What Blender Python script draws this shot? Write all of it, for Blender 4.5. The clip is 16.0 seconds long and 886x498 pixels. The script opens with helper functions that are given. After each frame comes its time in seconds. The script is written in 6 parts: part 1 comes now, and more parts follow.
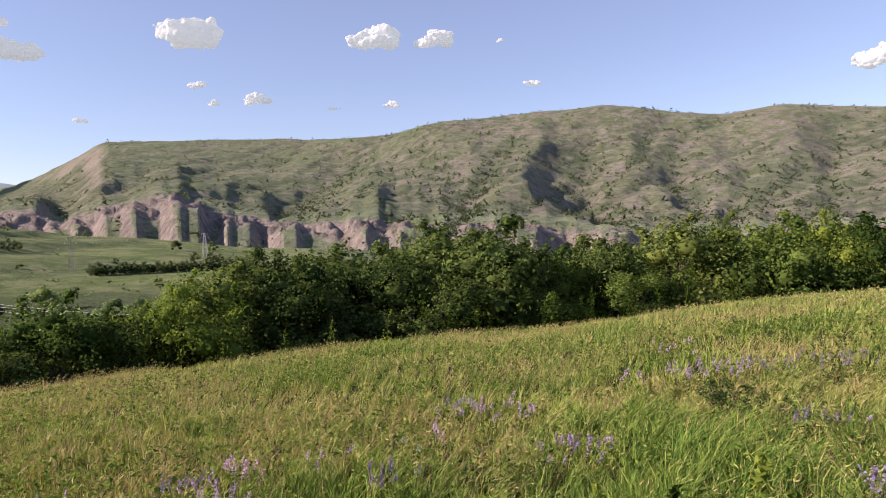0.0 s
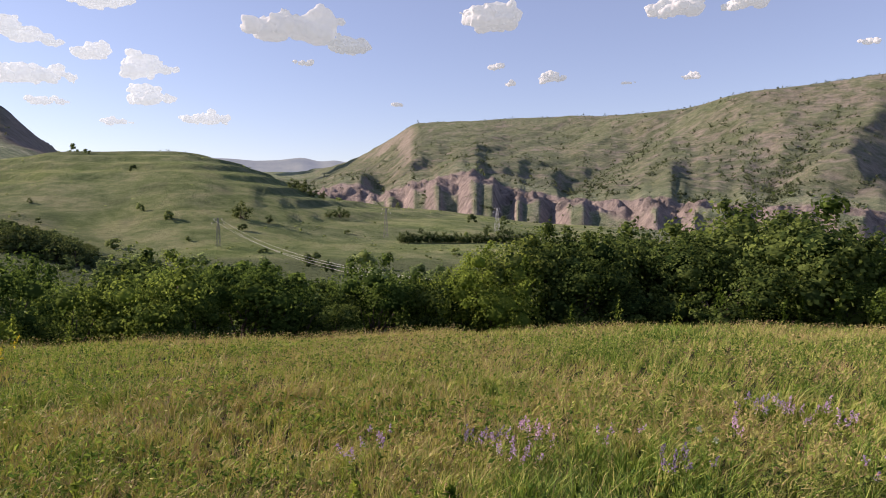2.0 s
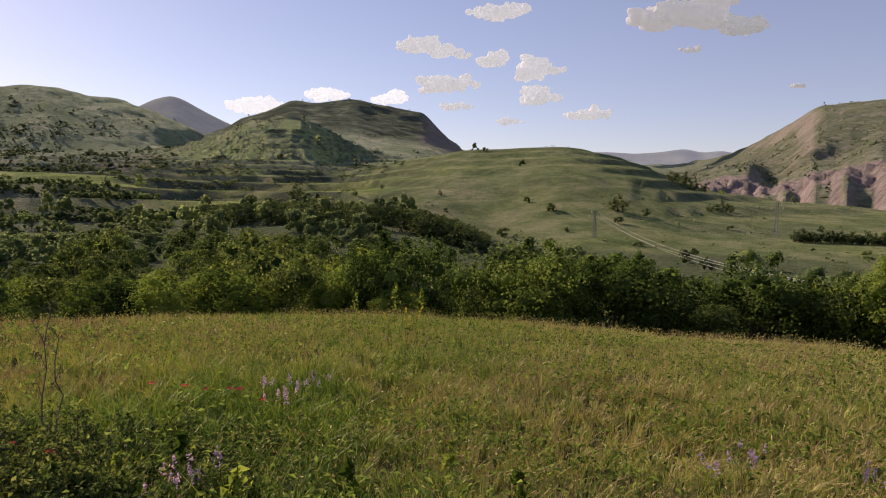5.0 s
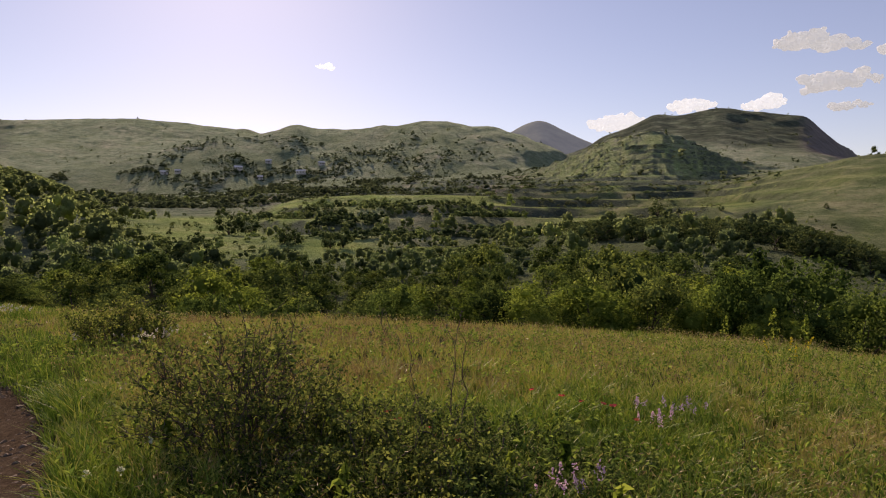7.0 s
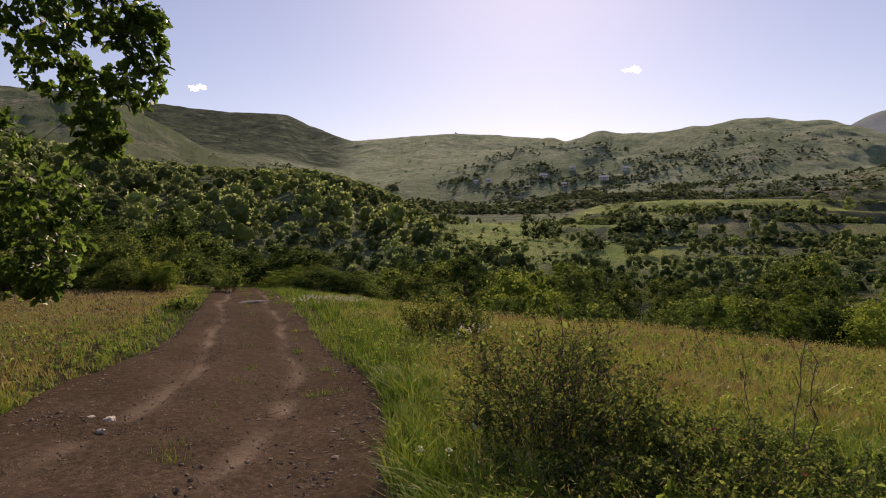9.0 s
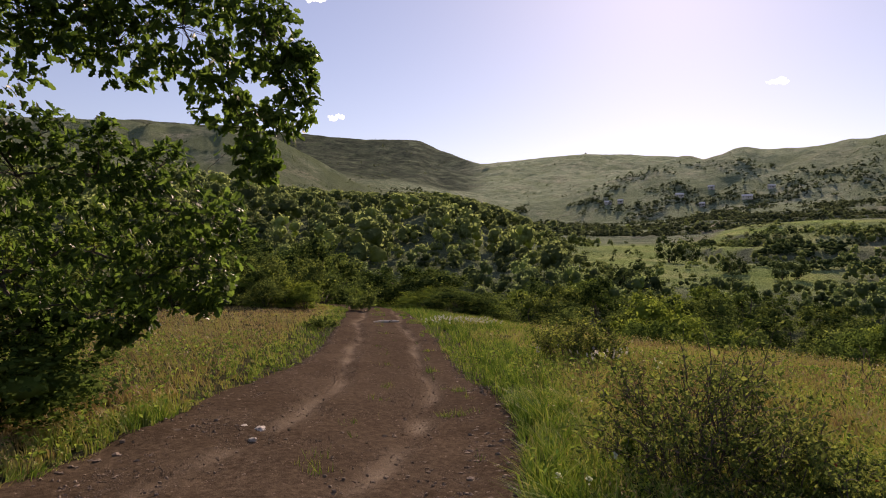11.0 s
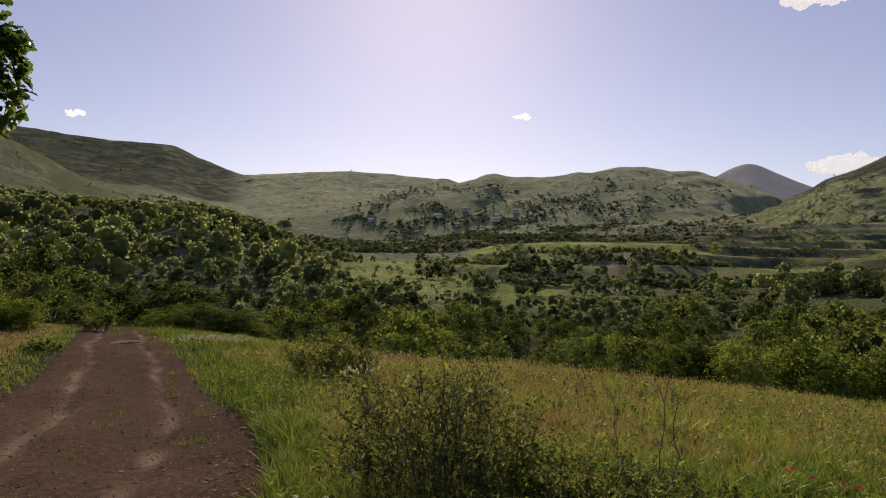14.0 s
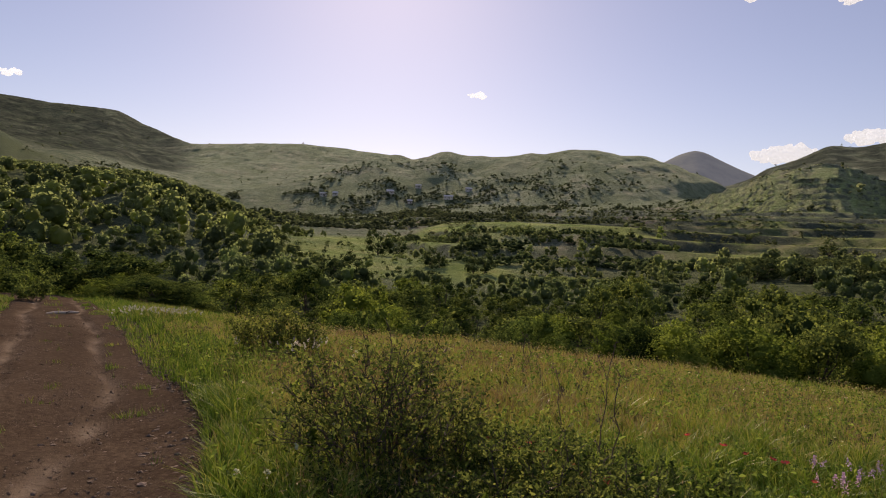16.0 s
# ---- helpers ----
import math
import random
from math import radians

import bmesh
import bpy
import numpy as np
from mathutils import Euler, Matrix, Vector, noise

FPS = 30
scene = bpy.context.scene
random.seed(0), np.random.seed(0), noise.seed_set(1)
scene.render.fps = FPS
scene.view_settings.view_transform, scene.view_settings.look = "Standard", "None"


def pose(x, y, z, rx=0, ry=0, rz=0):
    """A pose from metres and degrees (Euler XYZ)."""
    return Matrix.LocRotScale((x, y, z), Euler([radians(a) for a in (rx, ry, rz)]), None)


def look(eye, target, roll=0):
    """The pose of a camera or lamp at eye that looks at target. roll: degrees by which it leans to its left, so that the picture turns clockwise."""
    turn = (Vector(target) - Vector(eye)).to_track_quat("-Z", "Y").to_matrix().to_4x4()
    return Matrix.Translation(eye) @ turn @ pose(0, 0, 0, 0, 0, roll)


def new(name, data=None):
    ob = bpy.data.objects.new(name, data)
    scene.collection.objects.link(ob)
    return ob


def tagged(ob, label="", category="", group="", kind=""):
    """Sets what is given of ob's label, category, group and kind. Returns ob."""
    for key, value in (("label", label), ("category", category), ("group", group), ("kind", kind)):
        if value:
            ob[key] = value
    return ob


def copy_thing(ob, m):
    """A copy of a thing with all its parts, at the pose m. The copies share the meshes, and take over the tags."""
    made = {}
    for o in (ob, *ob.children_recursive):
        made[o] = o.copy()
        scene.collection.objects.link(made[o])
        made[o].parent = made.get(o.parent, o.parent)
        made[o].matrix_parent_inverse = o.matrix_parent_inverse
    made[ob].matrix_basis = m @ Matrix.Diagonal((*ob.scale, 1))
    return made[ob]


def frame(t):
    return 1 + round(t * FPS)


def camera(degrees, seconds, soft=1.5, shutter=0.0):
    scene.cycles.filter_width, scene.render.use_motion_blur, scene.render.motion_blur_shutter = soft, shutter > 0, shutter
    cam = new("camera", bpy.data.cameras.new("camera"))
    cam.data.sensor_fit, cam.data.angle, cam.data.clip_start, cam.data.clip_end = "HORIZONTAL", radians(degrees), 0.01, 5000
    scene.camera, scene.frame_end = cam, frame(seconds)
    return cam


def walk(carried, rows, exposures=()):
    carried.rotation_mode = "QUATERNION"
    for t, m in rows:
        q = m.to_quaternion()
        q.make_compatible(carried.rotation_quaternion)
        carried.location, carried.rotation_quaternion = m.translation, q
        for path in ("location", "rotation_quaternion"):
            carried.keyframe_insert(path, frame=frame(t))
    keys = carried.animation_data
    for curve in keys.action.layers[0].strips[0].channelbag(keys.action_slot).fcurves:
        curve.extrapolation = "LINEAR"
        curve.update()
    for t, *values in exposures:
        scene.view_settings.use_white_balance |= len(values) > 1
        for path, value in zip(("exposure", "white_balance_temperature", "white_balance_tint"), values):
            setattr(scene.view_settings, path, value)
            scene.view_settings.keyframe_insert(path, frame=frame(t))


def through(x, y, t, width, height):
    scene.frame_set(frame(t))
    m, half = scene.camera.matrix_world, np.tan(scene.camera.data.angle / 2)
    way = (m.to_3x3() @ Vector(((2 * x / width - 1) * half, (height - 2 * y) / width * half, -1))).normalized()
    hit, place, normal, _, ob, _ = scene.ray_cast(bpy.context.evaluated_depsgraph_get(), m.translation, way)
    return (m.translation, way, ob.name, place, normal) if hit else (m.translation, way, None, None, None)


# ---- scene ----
cam = camera(67.04, 16.0, soft=1.0)
PATH = [
    (0, pose(0.148, 0.192, 1.614, 88.10, 1.64, -0.60)),
    (0.5, pose(0.145, 0.108, 1.639, 87.54, 0.31, 3.61)),
    (1, pose(0.138, 0.084, 1.644, 87.18, -0.24, 6.65)),
    (1.5, pose(0.108, 0.054, 1.644, 87.83, 0.41, 14.52)),
    (2, pose(0.058, 0.088, 1.610, 86.52, 0.07, 23.64)),
    (2.5, pose(0.027, 0.039, 1.618, 86.18, -0.42, 30.90)),
    (3, pose(-0.022, 0.064, 1.595, 86.34, -0.66, 37.00)),
    (3.2, pose(-0.044, 0.110, 1.568, 85.92, -0.67, 39.92)),
    (5.3, pose(0.050, 0.216, 1.592, 86.70, 0.06, 58.49)),
    (5.5, pose(0.058, 0.189, 1.604, 87.36, 0.44, 61.19)),
    (6, pose(0.033, 0.134, 1.602, 87.63, 0.15, 67.02)),
    (6.5, pose(0.052, 0.050, 1.617, 87.64, 0.41, 75.95)),
    (7, pose(0.018, 0.038, 1.615, 87.14, 0.19, 85.07)),
    (7.5, pose(0.003, 0.032, 1.611, 87.54, 0.40, 92.93)),
    (8, pose(0.031, 0.015, 1.620, 87.88, 1.06, 99.53)),
    (8.5, pose(0.058, -0.027, 1.615, 87.64, 0.18, 104.92)),
    (9, pose(-0.091, -0.114, 1.559, 87.74, 0.14, 110.51)),
    (9.5, pose(-0.108, -0.186, 1.539, 87.85, 1.00, 113.99)),
    (9.7, pose(-0.099, -0.211, 1.539, 88.31, 0.27, 115.58)),
    (11.8, pose(-0.068, -0.154, 1.570, 89.70, 0.91, 122.51)),
    (12, pose(-0.068, -0.148, 1.574, 89.87, 1.28, 120.18)),
    (12.5, pose(-0.095, -0.130, 1.561, 89.22, 1.01, 115.56)),
    (13, pose(-0.095, -0.090, 1.570, 89.44, 0.54, 110.75)),
    (13.5, pose(-0.103, -0.061, 1.572, 89.75, 0.57, 107.70)),
    (14, pose(-0.128, -0.034, 1.581, 91.07, -0.75, 101.46)),
    (14.5, pose(-0.168, -0.018, 1.583, 90.36, -2.00, 98.00)),
    (15, pose(-0.154, -0.014, 1.586, 89.89, -2.09, 96.09)),
    (15.5, pose(-0.158, -0.028, 1.589, 89.77, -1.65, 97.70)),
    (16, pose(-0.175, -0.029, 1.559, 89.24, -2.26, 97.32)),
]
EXPOSURES = [(0, 0.78, 7000, 28), (1.5, 0.70, 7100, 29), (3.2, 0.52, 7600, 33), (5.5, 0.24, 7750, 33), (7, 0.18, 7950, 33),
             (9, 0.18, 7950, 33), (12, 0.38, 7950, 32), (12.8, 0.22, 7950, 32), (14, 0.07, 8000, 32), (16, 0.09, 8000, 32)]
walk(cam, PATH, EXPOSURES)

# ---- light ----
SUN_AZ, SUN_EL = 102.5, 26.5          # degrees; the azimuth is counted from +y towards -x
world = bpy.data.worlds.new("world")
scene.world = world
world.use_nodes = True
wn = world.node_tree.nodes
sky = wn.new("ShaderNodeTexSky")
sky.sky_type, sky.sun_disc = "NISHITA", False
sky.sun_elevation, sky.sun_rotation = radians(SUN_EL), radians(-SUN_AZ)
sky.air_density, sky.dust_density, sky.ozone_density, sky.altitude = 1.0, 0.40, 3.0, 800
# an even pale haze colour is mixed into the blue all round
sky_haze = wn.new("ShaderNodeMix")
sky_haze.data_type = "RGBA"
sky_haze.inputs[0].default_value, sky_haze.inputs[7].default_value = 0.32, (1.75, 2.05, 2.95, 1)
world.node_tree.links.new(sky.outputs[0], sky_haze.inputs[6])
world.node_tree.links.new(sky_haze.outputs[2], wn["Background"].inputs[0])
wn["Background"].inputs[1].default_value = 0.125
sun_data = bpy.data.lights.new("sun", "SUN")
sun_data.energy, sun_data.angle, sun_data.color = 5.0, radians(0.5), (1.0, 0.90, 0.76)
sun = new("sun", sun_data)
sd = Vector((-math.sin(radians(SUN_AZ)) * math.cos(radians(SUN_EL)), math.cos(radians(SUN_AZ)) * math.cos(radians(SUN_EL)), math.sin(radians(SUN_EL))))
sun.matrix_world = look(tuple(sd * 200), (0, 0, 0))

EYE = 1.6


# ---- numpy helpers ----
def hash01(ix, iy, seed):
    n = (ix.astype(np.int64) * 374761393 + iy.astype(np.int64) * 668265263 + seed * 1442695041) & 0x7FFFFFFF
    n = ((n ^ (n >> 13)) * 1274126177) & 0x7FFFFFFF
    return ((n ^ (n >> 16)) & 0xFFFFF) / float(0xFFFFF)


def vnoise(x, y, seed=0):
    """Smooth gradient noise, about -0.7 to 0.7."""
    ix, iy = np.floor(x), np.floor(y)
    fx, fy = x - ix, y - iy
    u, v = fx * fx * fx * (fx * (fx * 6 - 15) + 10), fy * fy * fy * (fy * (fy * 6 - 15) + 10)

    def g(ox, oy):
        a = hash01(ix + ox, iy + oy, seed) * 2 * math.pi
        return np.cos(a) * (fx - ox) + np.sin(a) * (fy - oy)
    return (g(0, 0) * (1 - u) + g(1, 0) * u) * (1 - v) + (g(0, 1) * (1 - u) + g(1, 1) * u) * v


def fbm(x, y, octaves=4, seed=0):
    total, amp = 0, 1.0
    for k in range(octaves):
        total = total + amp * vnoise(x * 2 ** k, y * 2 ** k, seed + k * 17)
        amp *= 0.5
    return total


def ridged(x, y, octaves=4, seed=0, gain=0.5):
    total, amp = 0, 1.0
    for k in range(octaves):
        total = total + amp * (1 - 2 * np.abs(vnoise(x * 2 ** k, y * 2 ** k, seed + k * 17)) * 1.6)
        amp *= gain
    return total


def smooth01(a, b, x):
    t = np.clip((x - a) / (b - a), 0, 1)
    return t * t * (3 - 2 * t)


def mesh_of(name, verts, faces, mat, smooth=False, attrs=None, normals=None):
    """One mesh from arrays: verts (n, 3), faces (m, 3) or (m, 4)."""
    me = bpy.data.meshes.new(name)
    faces = np.asarray(faces, np.int32)
    k = faces.shape[1]
    me.vertices.add(len(verts))
    me.vertices.foreach_set("co", np.asarray(verts, np.float32).ravel())
    me.loops.add(faces.size)
    me.loops.foreach_set("vertex_index", faces.ravel())
    me.polygons.add(len(faces))
    me.polygons.foreach_set("loop_start", np.arange(0, faces.size, k, dtype=np.int32))
    me.polygons.foreach_set("use_smooth", np.full(len(faces), smooth))
    for key, vals in (attrs or {}).items():
        me.attributes.new(key, "FLOAT", "POINT").data.foreach_set("value", np.asarray(vals, np.float32))
    me.materials.append(mat)
    me.update()
    me.validate()
    if normals is not None:
        me.normals_split_custom_set_from_vertices(np.asarray(normals, np.float32))
    return me


def polar(az, r):
    """Plan position at an azimuth (degrees, from +y towards -x) and a distance."""
    a = np.radians(az)
    return -np.sin(a) * r, np.cos(a) * r


# ---- materials ----
def material(name):
    m = bpy.data.materials.new(name)
    m.use_nodes = True
    return m, m.node_tree.nodes, m.node_tree.links


def noise_node(nodes, links, scale, detail=4.0, rough=0.6, coord="Object"):
    tc = nodes.new("ShaderNodeTexCoord")
    n = nodes.new("ShaderNodeTexNoise")
    n.inputs["Scale"].default_value, n.inputs["Detail"].default_value, n.inputs["Roughness"].default_value = scale, detail, rough
    links.new(tc.outputs[coord], n.inputs["Vector"])
    return n.outputs["Fac"]


def ramp(nodes, links, fac, stops):
    r = nodes.new("ShaderNodeValToRGB")
    els = r.color_ramp.elements
    els[0].position, els[0].color = stops[0][0], (*stops[0][1], 1)
    els[1].position, els[1].color = stops[-1][0], (*stops[-1][1], 1)
    for p, c in stops[1:-1]:
        els.new(p).color = (*c, 1)
    links.new(fac, r.inputs[0])
    return r.outputs[0]


def mix(nodes, links, fac, a, b, kind="MIX"):
    m = nodes.new("ShaderNodeMix")
    m.data_type, m.blend_type = "RGBA", kind
    for sock, v in ((m.inputs[0], fac), (m.inputs[6], a), (m.inputs[7], b)):
        if isinstance(v, (int, float)):
            sock.default_value = v
        elif isinstance(v, tuple):
            sock.default_value = (*v, 1)
        else:
            links.new(v, sock)
    return m.outputs[2]


def attribute(nodes, name):
    a = nodes.new("ShaderNodeAttribute")
    a.attribute_name = name
    return a.outputs["Fac"]


def bump(nodes, links, height, strength, distance, target):
    b = nodes.new("ShaderNodeBump")
    b.inputs["Strength"].default_value, b.inputs["Distance"].default_value = strength, distance
    links.new(height, b.inputs["Height"])
    links.new(b.outputs[0], target.inputs["Normal"])


def ground_material():
    m, n, l = material("hill_ground")
    p = n["Principled BSDF"]
    p.inputs["Roughness"].default_value = 0.95
    p.inputs["Specular IOR Level"].default_value = 0.0
    # grass sheen; its raised grey tint stands in for haze over the slopes
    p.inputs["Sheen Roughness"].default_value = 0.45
    l.new(attribute(n, "haze_sheen"), p.inputs["Sheen Weight"])
    fine, mid, big = noise_node(n, l, 0.9, 6, 0.7), noise_node(n, l, 0.07, 8, 0.75), noise_node(n, l, 0.012, 5, 0.6)
    lush = ramp(n, l, mid, [(0.40, (0.072, 0.102, 0.062)), (0.5, (0.126, 0.160, 0.096)), (0.60, (0.192, 0.216, 0.142))])
    dry = ramp(n, l, mid, [(0.38, (0.082, 0.096, 0.058)), (0.5, (0.158, 0.150, 0.108)), (0.63, (0.265, 0.220, 0.188))])
    tc = n.new("ShaderNodeTexCoord")
    mp = n.new("ShaderNodeMapping")
    mp.inputs["Scale"].default_value = (1, 1, 0.22)
    l.new(tc.outputs["Object"], mp.inputs["Vector"])
    fis = n.new("ShaderNodeTexNoise")
    fis.inputs["Scale"].default_value, fis.inputs["Detail"].default_value, fis.inputs["Roughness"].default_value = 0.12, 9, 0.78
    l.new(mp.outputs[0], fis.inputs["Vector"])
    rock = ramp(n, l, fis.outputs["Fac"], [(0.34, (0.13, 0.118, 0.114)), (0.5, (0.31, 0.268, 0.25)), (0.66, (0.48, 0.41, 0.375))])
    wood = ramp(n, l, fine, [(0.3, (0.070, 0.095, 0.052)), (0.7, (0.140, 0.172, 0.088))])
    # beds of rock crop out level along the dry slopes
    mb = n.new("ShaderNodeMapping")
    mb.inputs["Scale"].default_value = (0.10, 0.10, 1.0)
    l.new(tc.outputs["Object"], mb.inputs["Vector"])
    bed = n.new("ShaderNodeTexNoise")
    bed.inputs["Scale"].default_value, bed.inputs["Detail"].default_value, bed.inputs["Roughness"].default_value = 0.16, 7, 0.7
    l.new(mb.outputs[0], bed.inputs["Vector"])
    dry = mix(n, l, 0.8, dry, ramp(n, l, bed.outputs["Fac"], [(0.36, (0.42, 0.46, 0.42)), (0.5, (1.0, 1.0, 1.0)), (0.66, (1.35, 1.25, 1.2))]), "MULTIPLY")
    c = mix(n, l, attribute(n, "dry"), lush, dry)
    c = mix(n, l, attribute(n, "fresh"), c, ramp(n, l, mid, [(0.38, (0.13, 0.20, 0.05)), (0.5, (0.22, 0.29, 0.085)), (0.62, (0.31, 0.345, 0.13))]))
    c = mix(n, l, attribute(n, "wood"), c, wood)
    dots = ramp(n, l, noise_node(n, l, 0.16, 4, 0.6), [(0.53, (0, 0, 0)), (0.60, (1, 1, 1))])
    dots = mix(n, l, 1.0, dots, attribute(n, "scrub"), "MULTIPLY")
    c = mix(n, l, dots, c, ramp(n, l, fine, [(0.3, (0.034, 0.048, 0.026)), (0.7, (0.075, 0.095, 0.05))]))
    c = mix(n, l, attribute(n, "forest"), c, ramp(n, l, mid, [(0.4, (0.030, 0.042, 0.034)), (0.6, (0.075, 0.090, 0.066))]))
    c = mix(n, l, attribute(n, "soil"), c, ramp(n, l, fine, [(0.3, (0.036, 0.040, 0.016)), (0.7, (0.085, 0.080, 0.038))]))
    c = mix(n, l, attribute(n, "rock"), c, rock)
    c = mix(n, l, 0.55, c, ramp(n, l, fine, [(0.3, (0.45, 0.45, 0.42)), (0.7, (1.0, 1.0, 1.0))]), "MULTIPLY")
    c = mix(n, l, 0.35, c, ramp(n, l, big, [(0.35, (0.55, 0.6, 0.5)), (0.65, (1.0, 1.0, 1.0))]), "MULTIPLY")
    l.new(c, p.inputs["Base Color"])
    # sheen tint brightened and greyed: haze put into the colour
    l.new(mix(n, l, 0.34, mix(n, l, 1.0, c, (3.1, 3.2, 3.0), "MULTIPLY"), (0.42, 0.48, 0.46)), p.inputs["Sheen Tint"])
    crag = mix(n, l, 1.0, fis.outputs["Fac"], attribute(n, "rock"), "MULTIPLY")
    bump(n, l, mix(n, l, 1.0, noise_node(n, l, 0.35, 8, 0.75), mix(n, l, 1.0, crag, (3, 3, 3), "MULTIPLY"), "ADD"), 1.0, 1.6, p)
    return m


def leaf_material(name, dark, light, thin=0.45, gloss=0.5, attr=None, spec=0.0, through=1.35):
    """Foliage: a thin leaf that reflects and lets light through; tone varies leaf by leaf."""
    m, n, l = material(name)
    out = n["Material Output"]
    p = n["Principled BSDF"]
    p.inputs["Roughness"].default_value = gloss
    p.inputs["Specular IOR Level"].default_value = spec
    geo = n.new("ShaderNodeNewGeometry")
    rnd = geo.outputs["Random Per Island"]
    if attr:
        rnd = attribute(n, attr)
    mid_c = tuple((a + b) / 2 for a, b in zip(dark, light))
    c = ramp(n, l, rnd, [(0.0, dark), (0.55, mid_c), (1.0, light)])
    info = n.new("ShaderNodeObjectInfo")
    c = mix(n, l, 0.85, c, ramp(n, l, info.outputs["Random"], [(0, (0.32, 0.42, 0.34)), (0.5, (0.80, 0.86, 0.76)), (1, (1.25, 1.18, 0.92))]), "MULTIPLY")
    c = mix(n, l, 0.5, c, ramp(n, l, noise_node(n, l, 0.8, 3, 0.5), [(0.35, (0.6, 0.65, 0.55)), (0.65, (1, 1, 1))]), "MULTIPLY")
    l.new(c, p.inputs["Base Color"])
    t = n.new("ShaderNodeBsdfTranslucent")
    l.new(mix(n, l, 1.0, c, (through, through, through * 0.8), "MULTIPLY"), t.inputs["Color"])
    ms = n.new("ShaderNodeMixShader")
    ms.inputs[0].default_value = thin
    l.new(p.outputs[0], ms.inputs[1])
    l.new(t.outputs[0], ms.inputs[2])
    l.new(ms.outputs[0], out.inputs["Surface"])
    return m


def simple(name, dark, light, scale=6.0, rough=0.8, metal=0.0, bump_d=0.01):
    m, n, l = material(name)
    p = n["Principled BSDF"]
    f = noise_node(n, l, scale, 6, 0.65)
    l.new(ramp(n, l, f, [(0.3, dark), (0.7, light)]), p.inputs["Base Color"])
    p.inputs["Roughness"].default_value, p.inputs["Metallic"].default_value = rough, metal
    if bump_d:
        bump(n, l, noise_node(n, l, scale * 3, 6, 0.7), 0.6, bump_d, p)
    return m


GROUND = ground_material()
LEAF_BELT = leaf_material("oak_scrub_leaf", (0.032, 0.060, 0.024), (0.205, 0.262, 0.086), thin=0.40, gloss=0.6, through=1.6)
LEAF_GLOSSY = leaf_material("light_scrub_leaf", (0.045, 0.082, 0.026), (0.195, 0.27, 0.078), thin=0.40, gloss=0.6, through=1.6)
LEAF_LIGHT = leaf_material("light_shrub_leaf", (0.13, 0.19, 0.040), (0.30, 0.37, 0.09))
LEAF_OAK = leaf_material("oak_leaf", (0.064, 0.112, 0.029), (0.205, 0.29, 0.068), thin=0.58, gloss=0.42, spec=0.2, through=1.7)
LEAF_FAR = leaf_material("far_foliage", (0.060, 0.088, 0.044), (0.14, 0.18, 0.085), thin=0.4, gloss=0.7, spec=0.0)
LEAF_ROSE = leaf_material("rose_leaf", (0.032, 0.062, 0.024), (0.26, 0.295, 0.095), thin=0.42)
BARK = simple("bark", (0.035, 0.026, 0.020), (0.12, 0.095, 0.075), 8, 0.9, 0, 0.02)


# ---- the hill country: one height field ----
def curve(text, soft=0.5):
    """A smooth curve over the azimuth from 'azimuth:value' pairs."""
    pts = sorted((float(a), float(b)) for a, b in (q.split(":") for q in text.split()))
    xs = np.arange(-101, 261.01, 0.1)
    ys = np.interp(xs, [p[0] for p in pts], [p[1] for p in pts])
    k = np.exp(-0.5 * (np.arange(-30, 31) * 0.1 / soft) ** 2)
    ys = np.convolve(np.pad(ys, 30, "edge"), k / k.sum(), "valid")
    return lambda az: np.interp(az, xs, ys)


EDGE_R = curve("-100:30 -40:30 -20:27 0:24 20:20 60:20 95:20 108:22 116:30 122:48 130:48 136:38 145:30 160:28 260:30", 2)
EDGE_E = curve("-100:-3.5 -50:-3.8 -34:-5.4 -24:-6.6 -10:-8.9 0:-9.3 8:-9.9 18:-10.6 27:-10.8 36:-11.1 44:-10.6 60:-10.0 80:-9.6 93:-9.0 107:-8.2 115:-7.0 122:-5.5 130:-5.0 136:-5.0 150:-5.6 200:-4 260:-3.5", 2)
LIP_R = curve("-100:150 -36:120 0:130 20:150 45:155 50:170 55:190 60:200 72:210 79:195 90:150 112:130 125:120 140:100 160:90 260:150", 3)
LIP_E = curve("-100:-1 -36:-4.5 0:-4.8 25:-4.6 45:-4.0 50:-3.7 52.5:-2.8 54.5:-1.7 58.8:-0.9 65.6:-0.6 71.8:-0.7 76:-1.2 80:-1.9 90:-3.6 100:-3.7 112:-2.9 125:-3.2 140:-3 160:-2 260:-1", 2)
MID_R = curve("-100:400 -36:400 16:400 30:420 45:450 58:450 62:430 68:380 75:340 90:340 98:330 110:330 117:350 125:300 140:260 160:220 260:400", 2)
MID_E = curve("-100:2 -40:-2 -10:-3 10:-1.5 16:-1.25 20.6:-0.55 25:-0.05 29.7:0.38 33.9:1.0 36.3:1.95 39.2:3.1 42:3.8 45:4.25 48.8:4.12 52.7:4.05 58:3.4 61:2.5 64:1.7 68:1.2 73.7:1.05 77:1.3 79:1.45 86:1.8 92:1.8 95:1.6 97:1.35 99:0.9 101:0.3 105:0.1 111:0.2 112.6:0.9 117.4:2.7 121.6:3.7 127:3.5 132:3.6 139:4.2 150:4.6 165:4 200:2 260:2", 0.8)
BACK_E = curve("-100:2.3 -40:-5 -20:-7 30:-7 36:-3 40:1 45:2 58:3.3 63:3.0 70:2.7 76:2.2 80:2.0 98:1.5 105:0.6 112:0.9 117:1.6 122:2.2 132:3.0 139:4 150:5 200:2.3 260:2.3", 1)
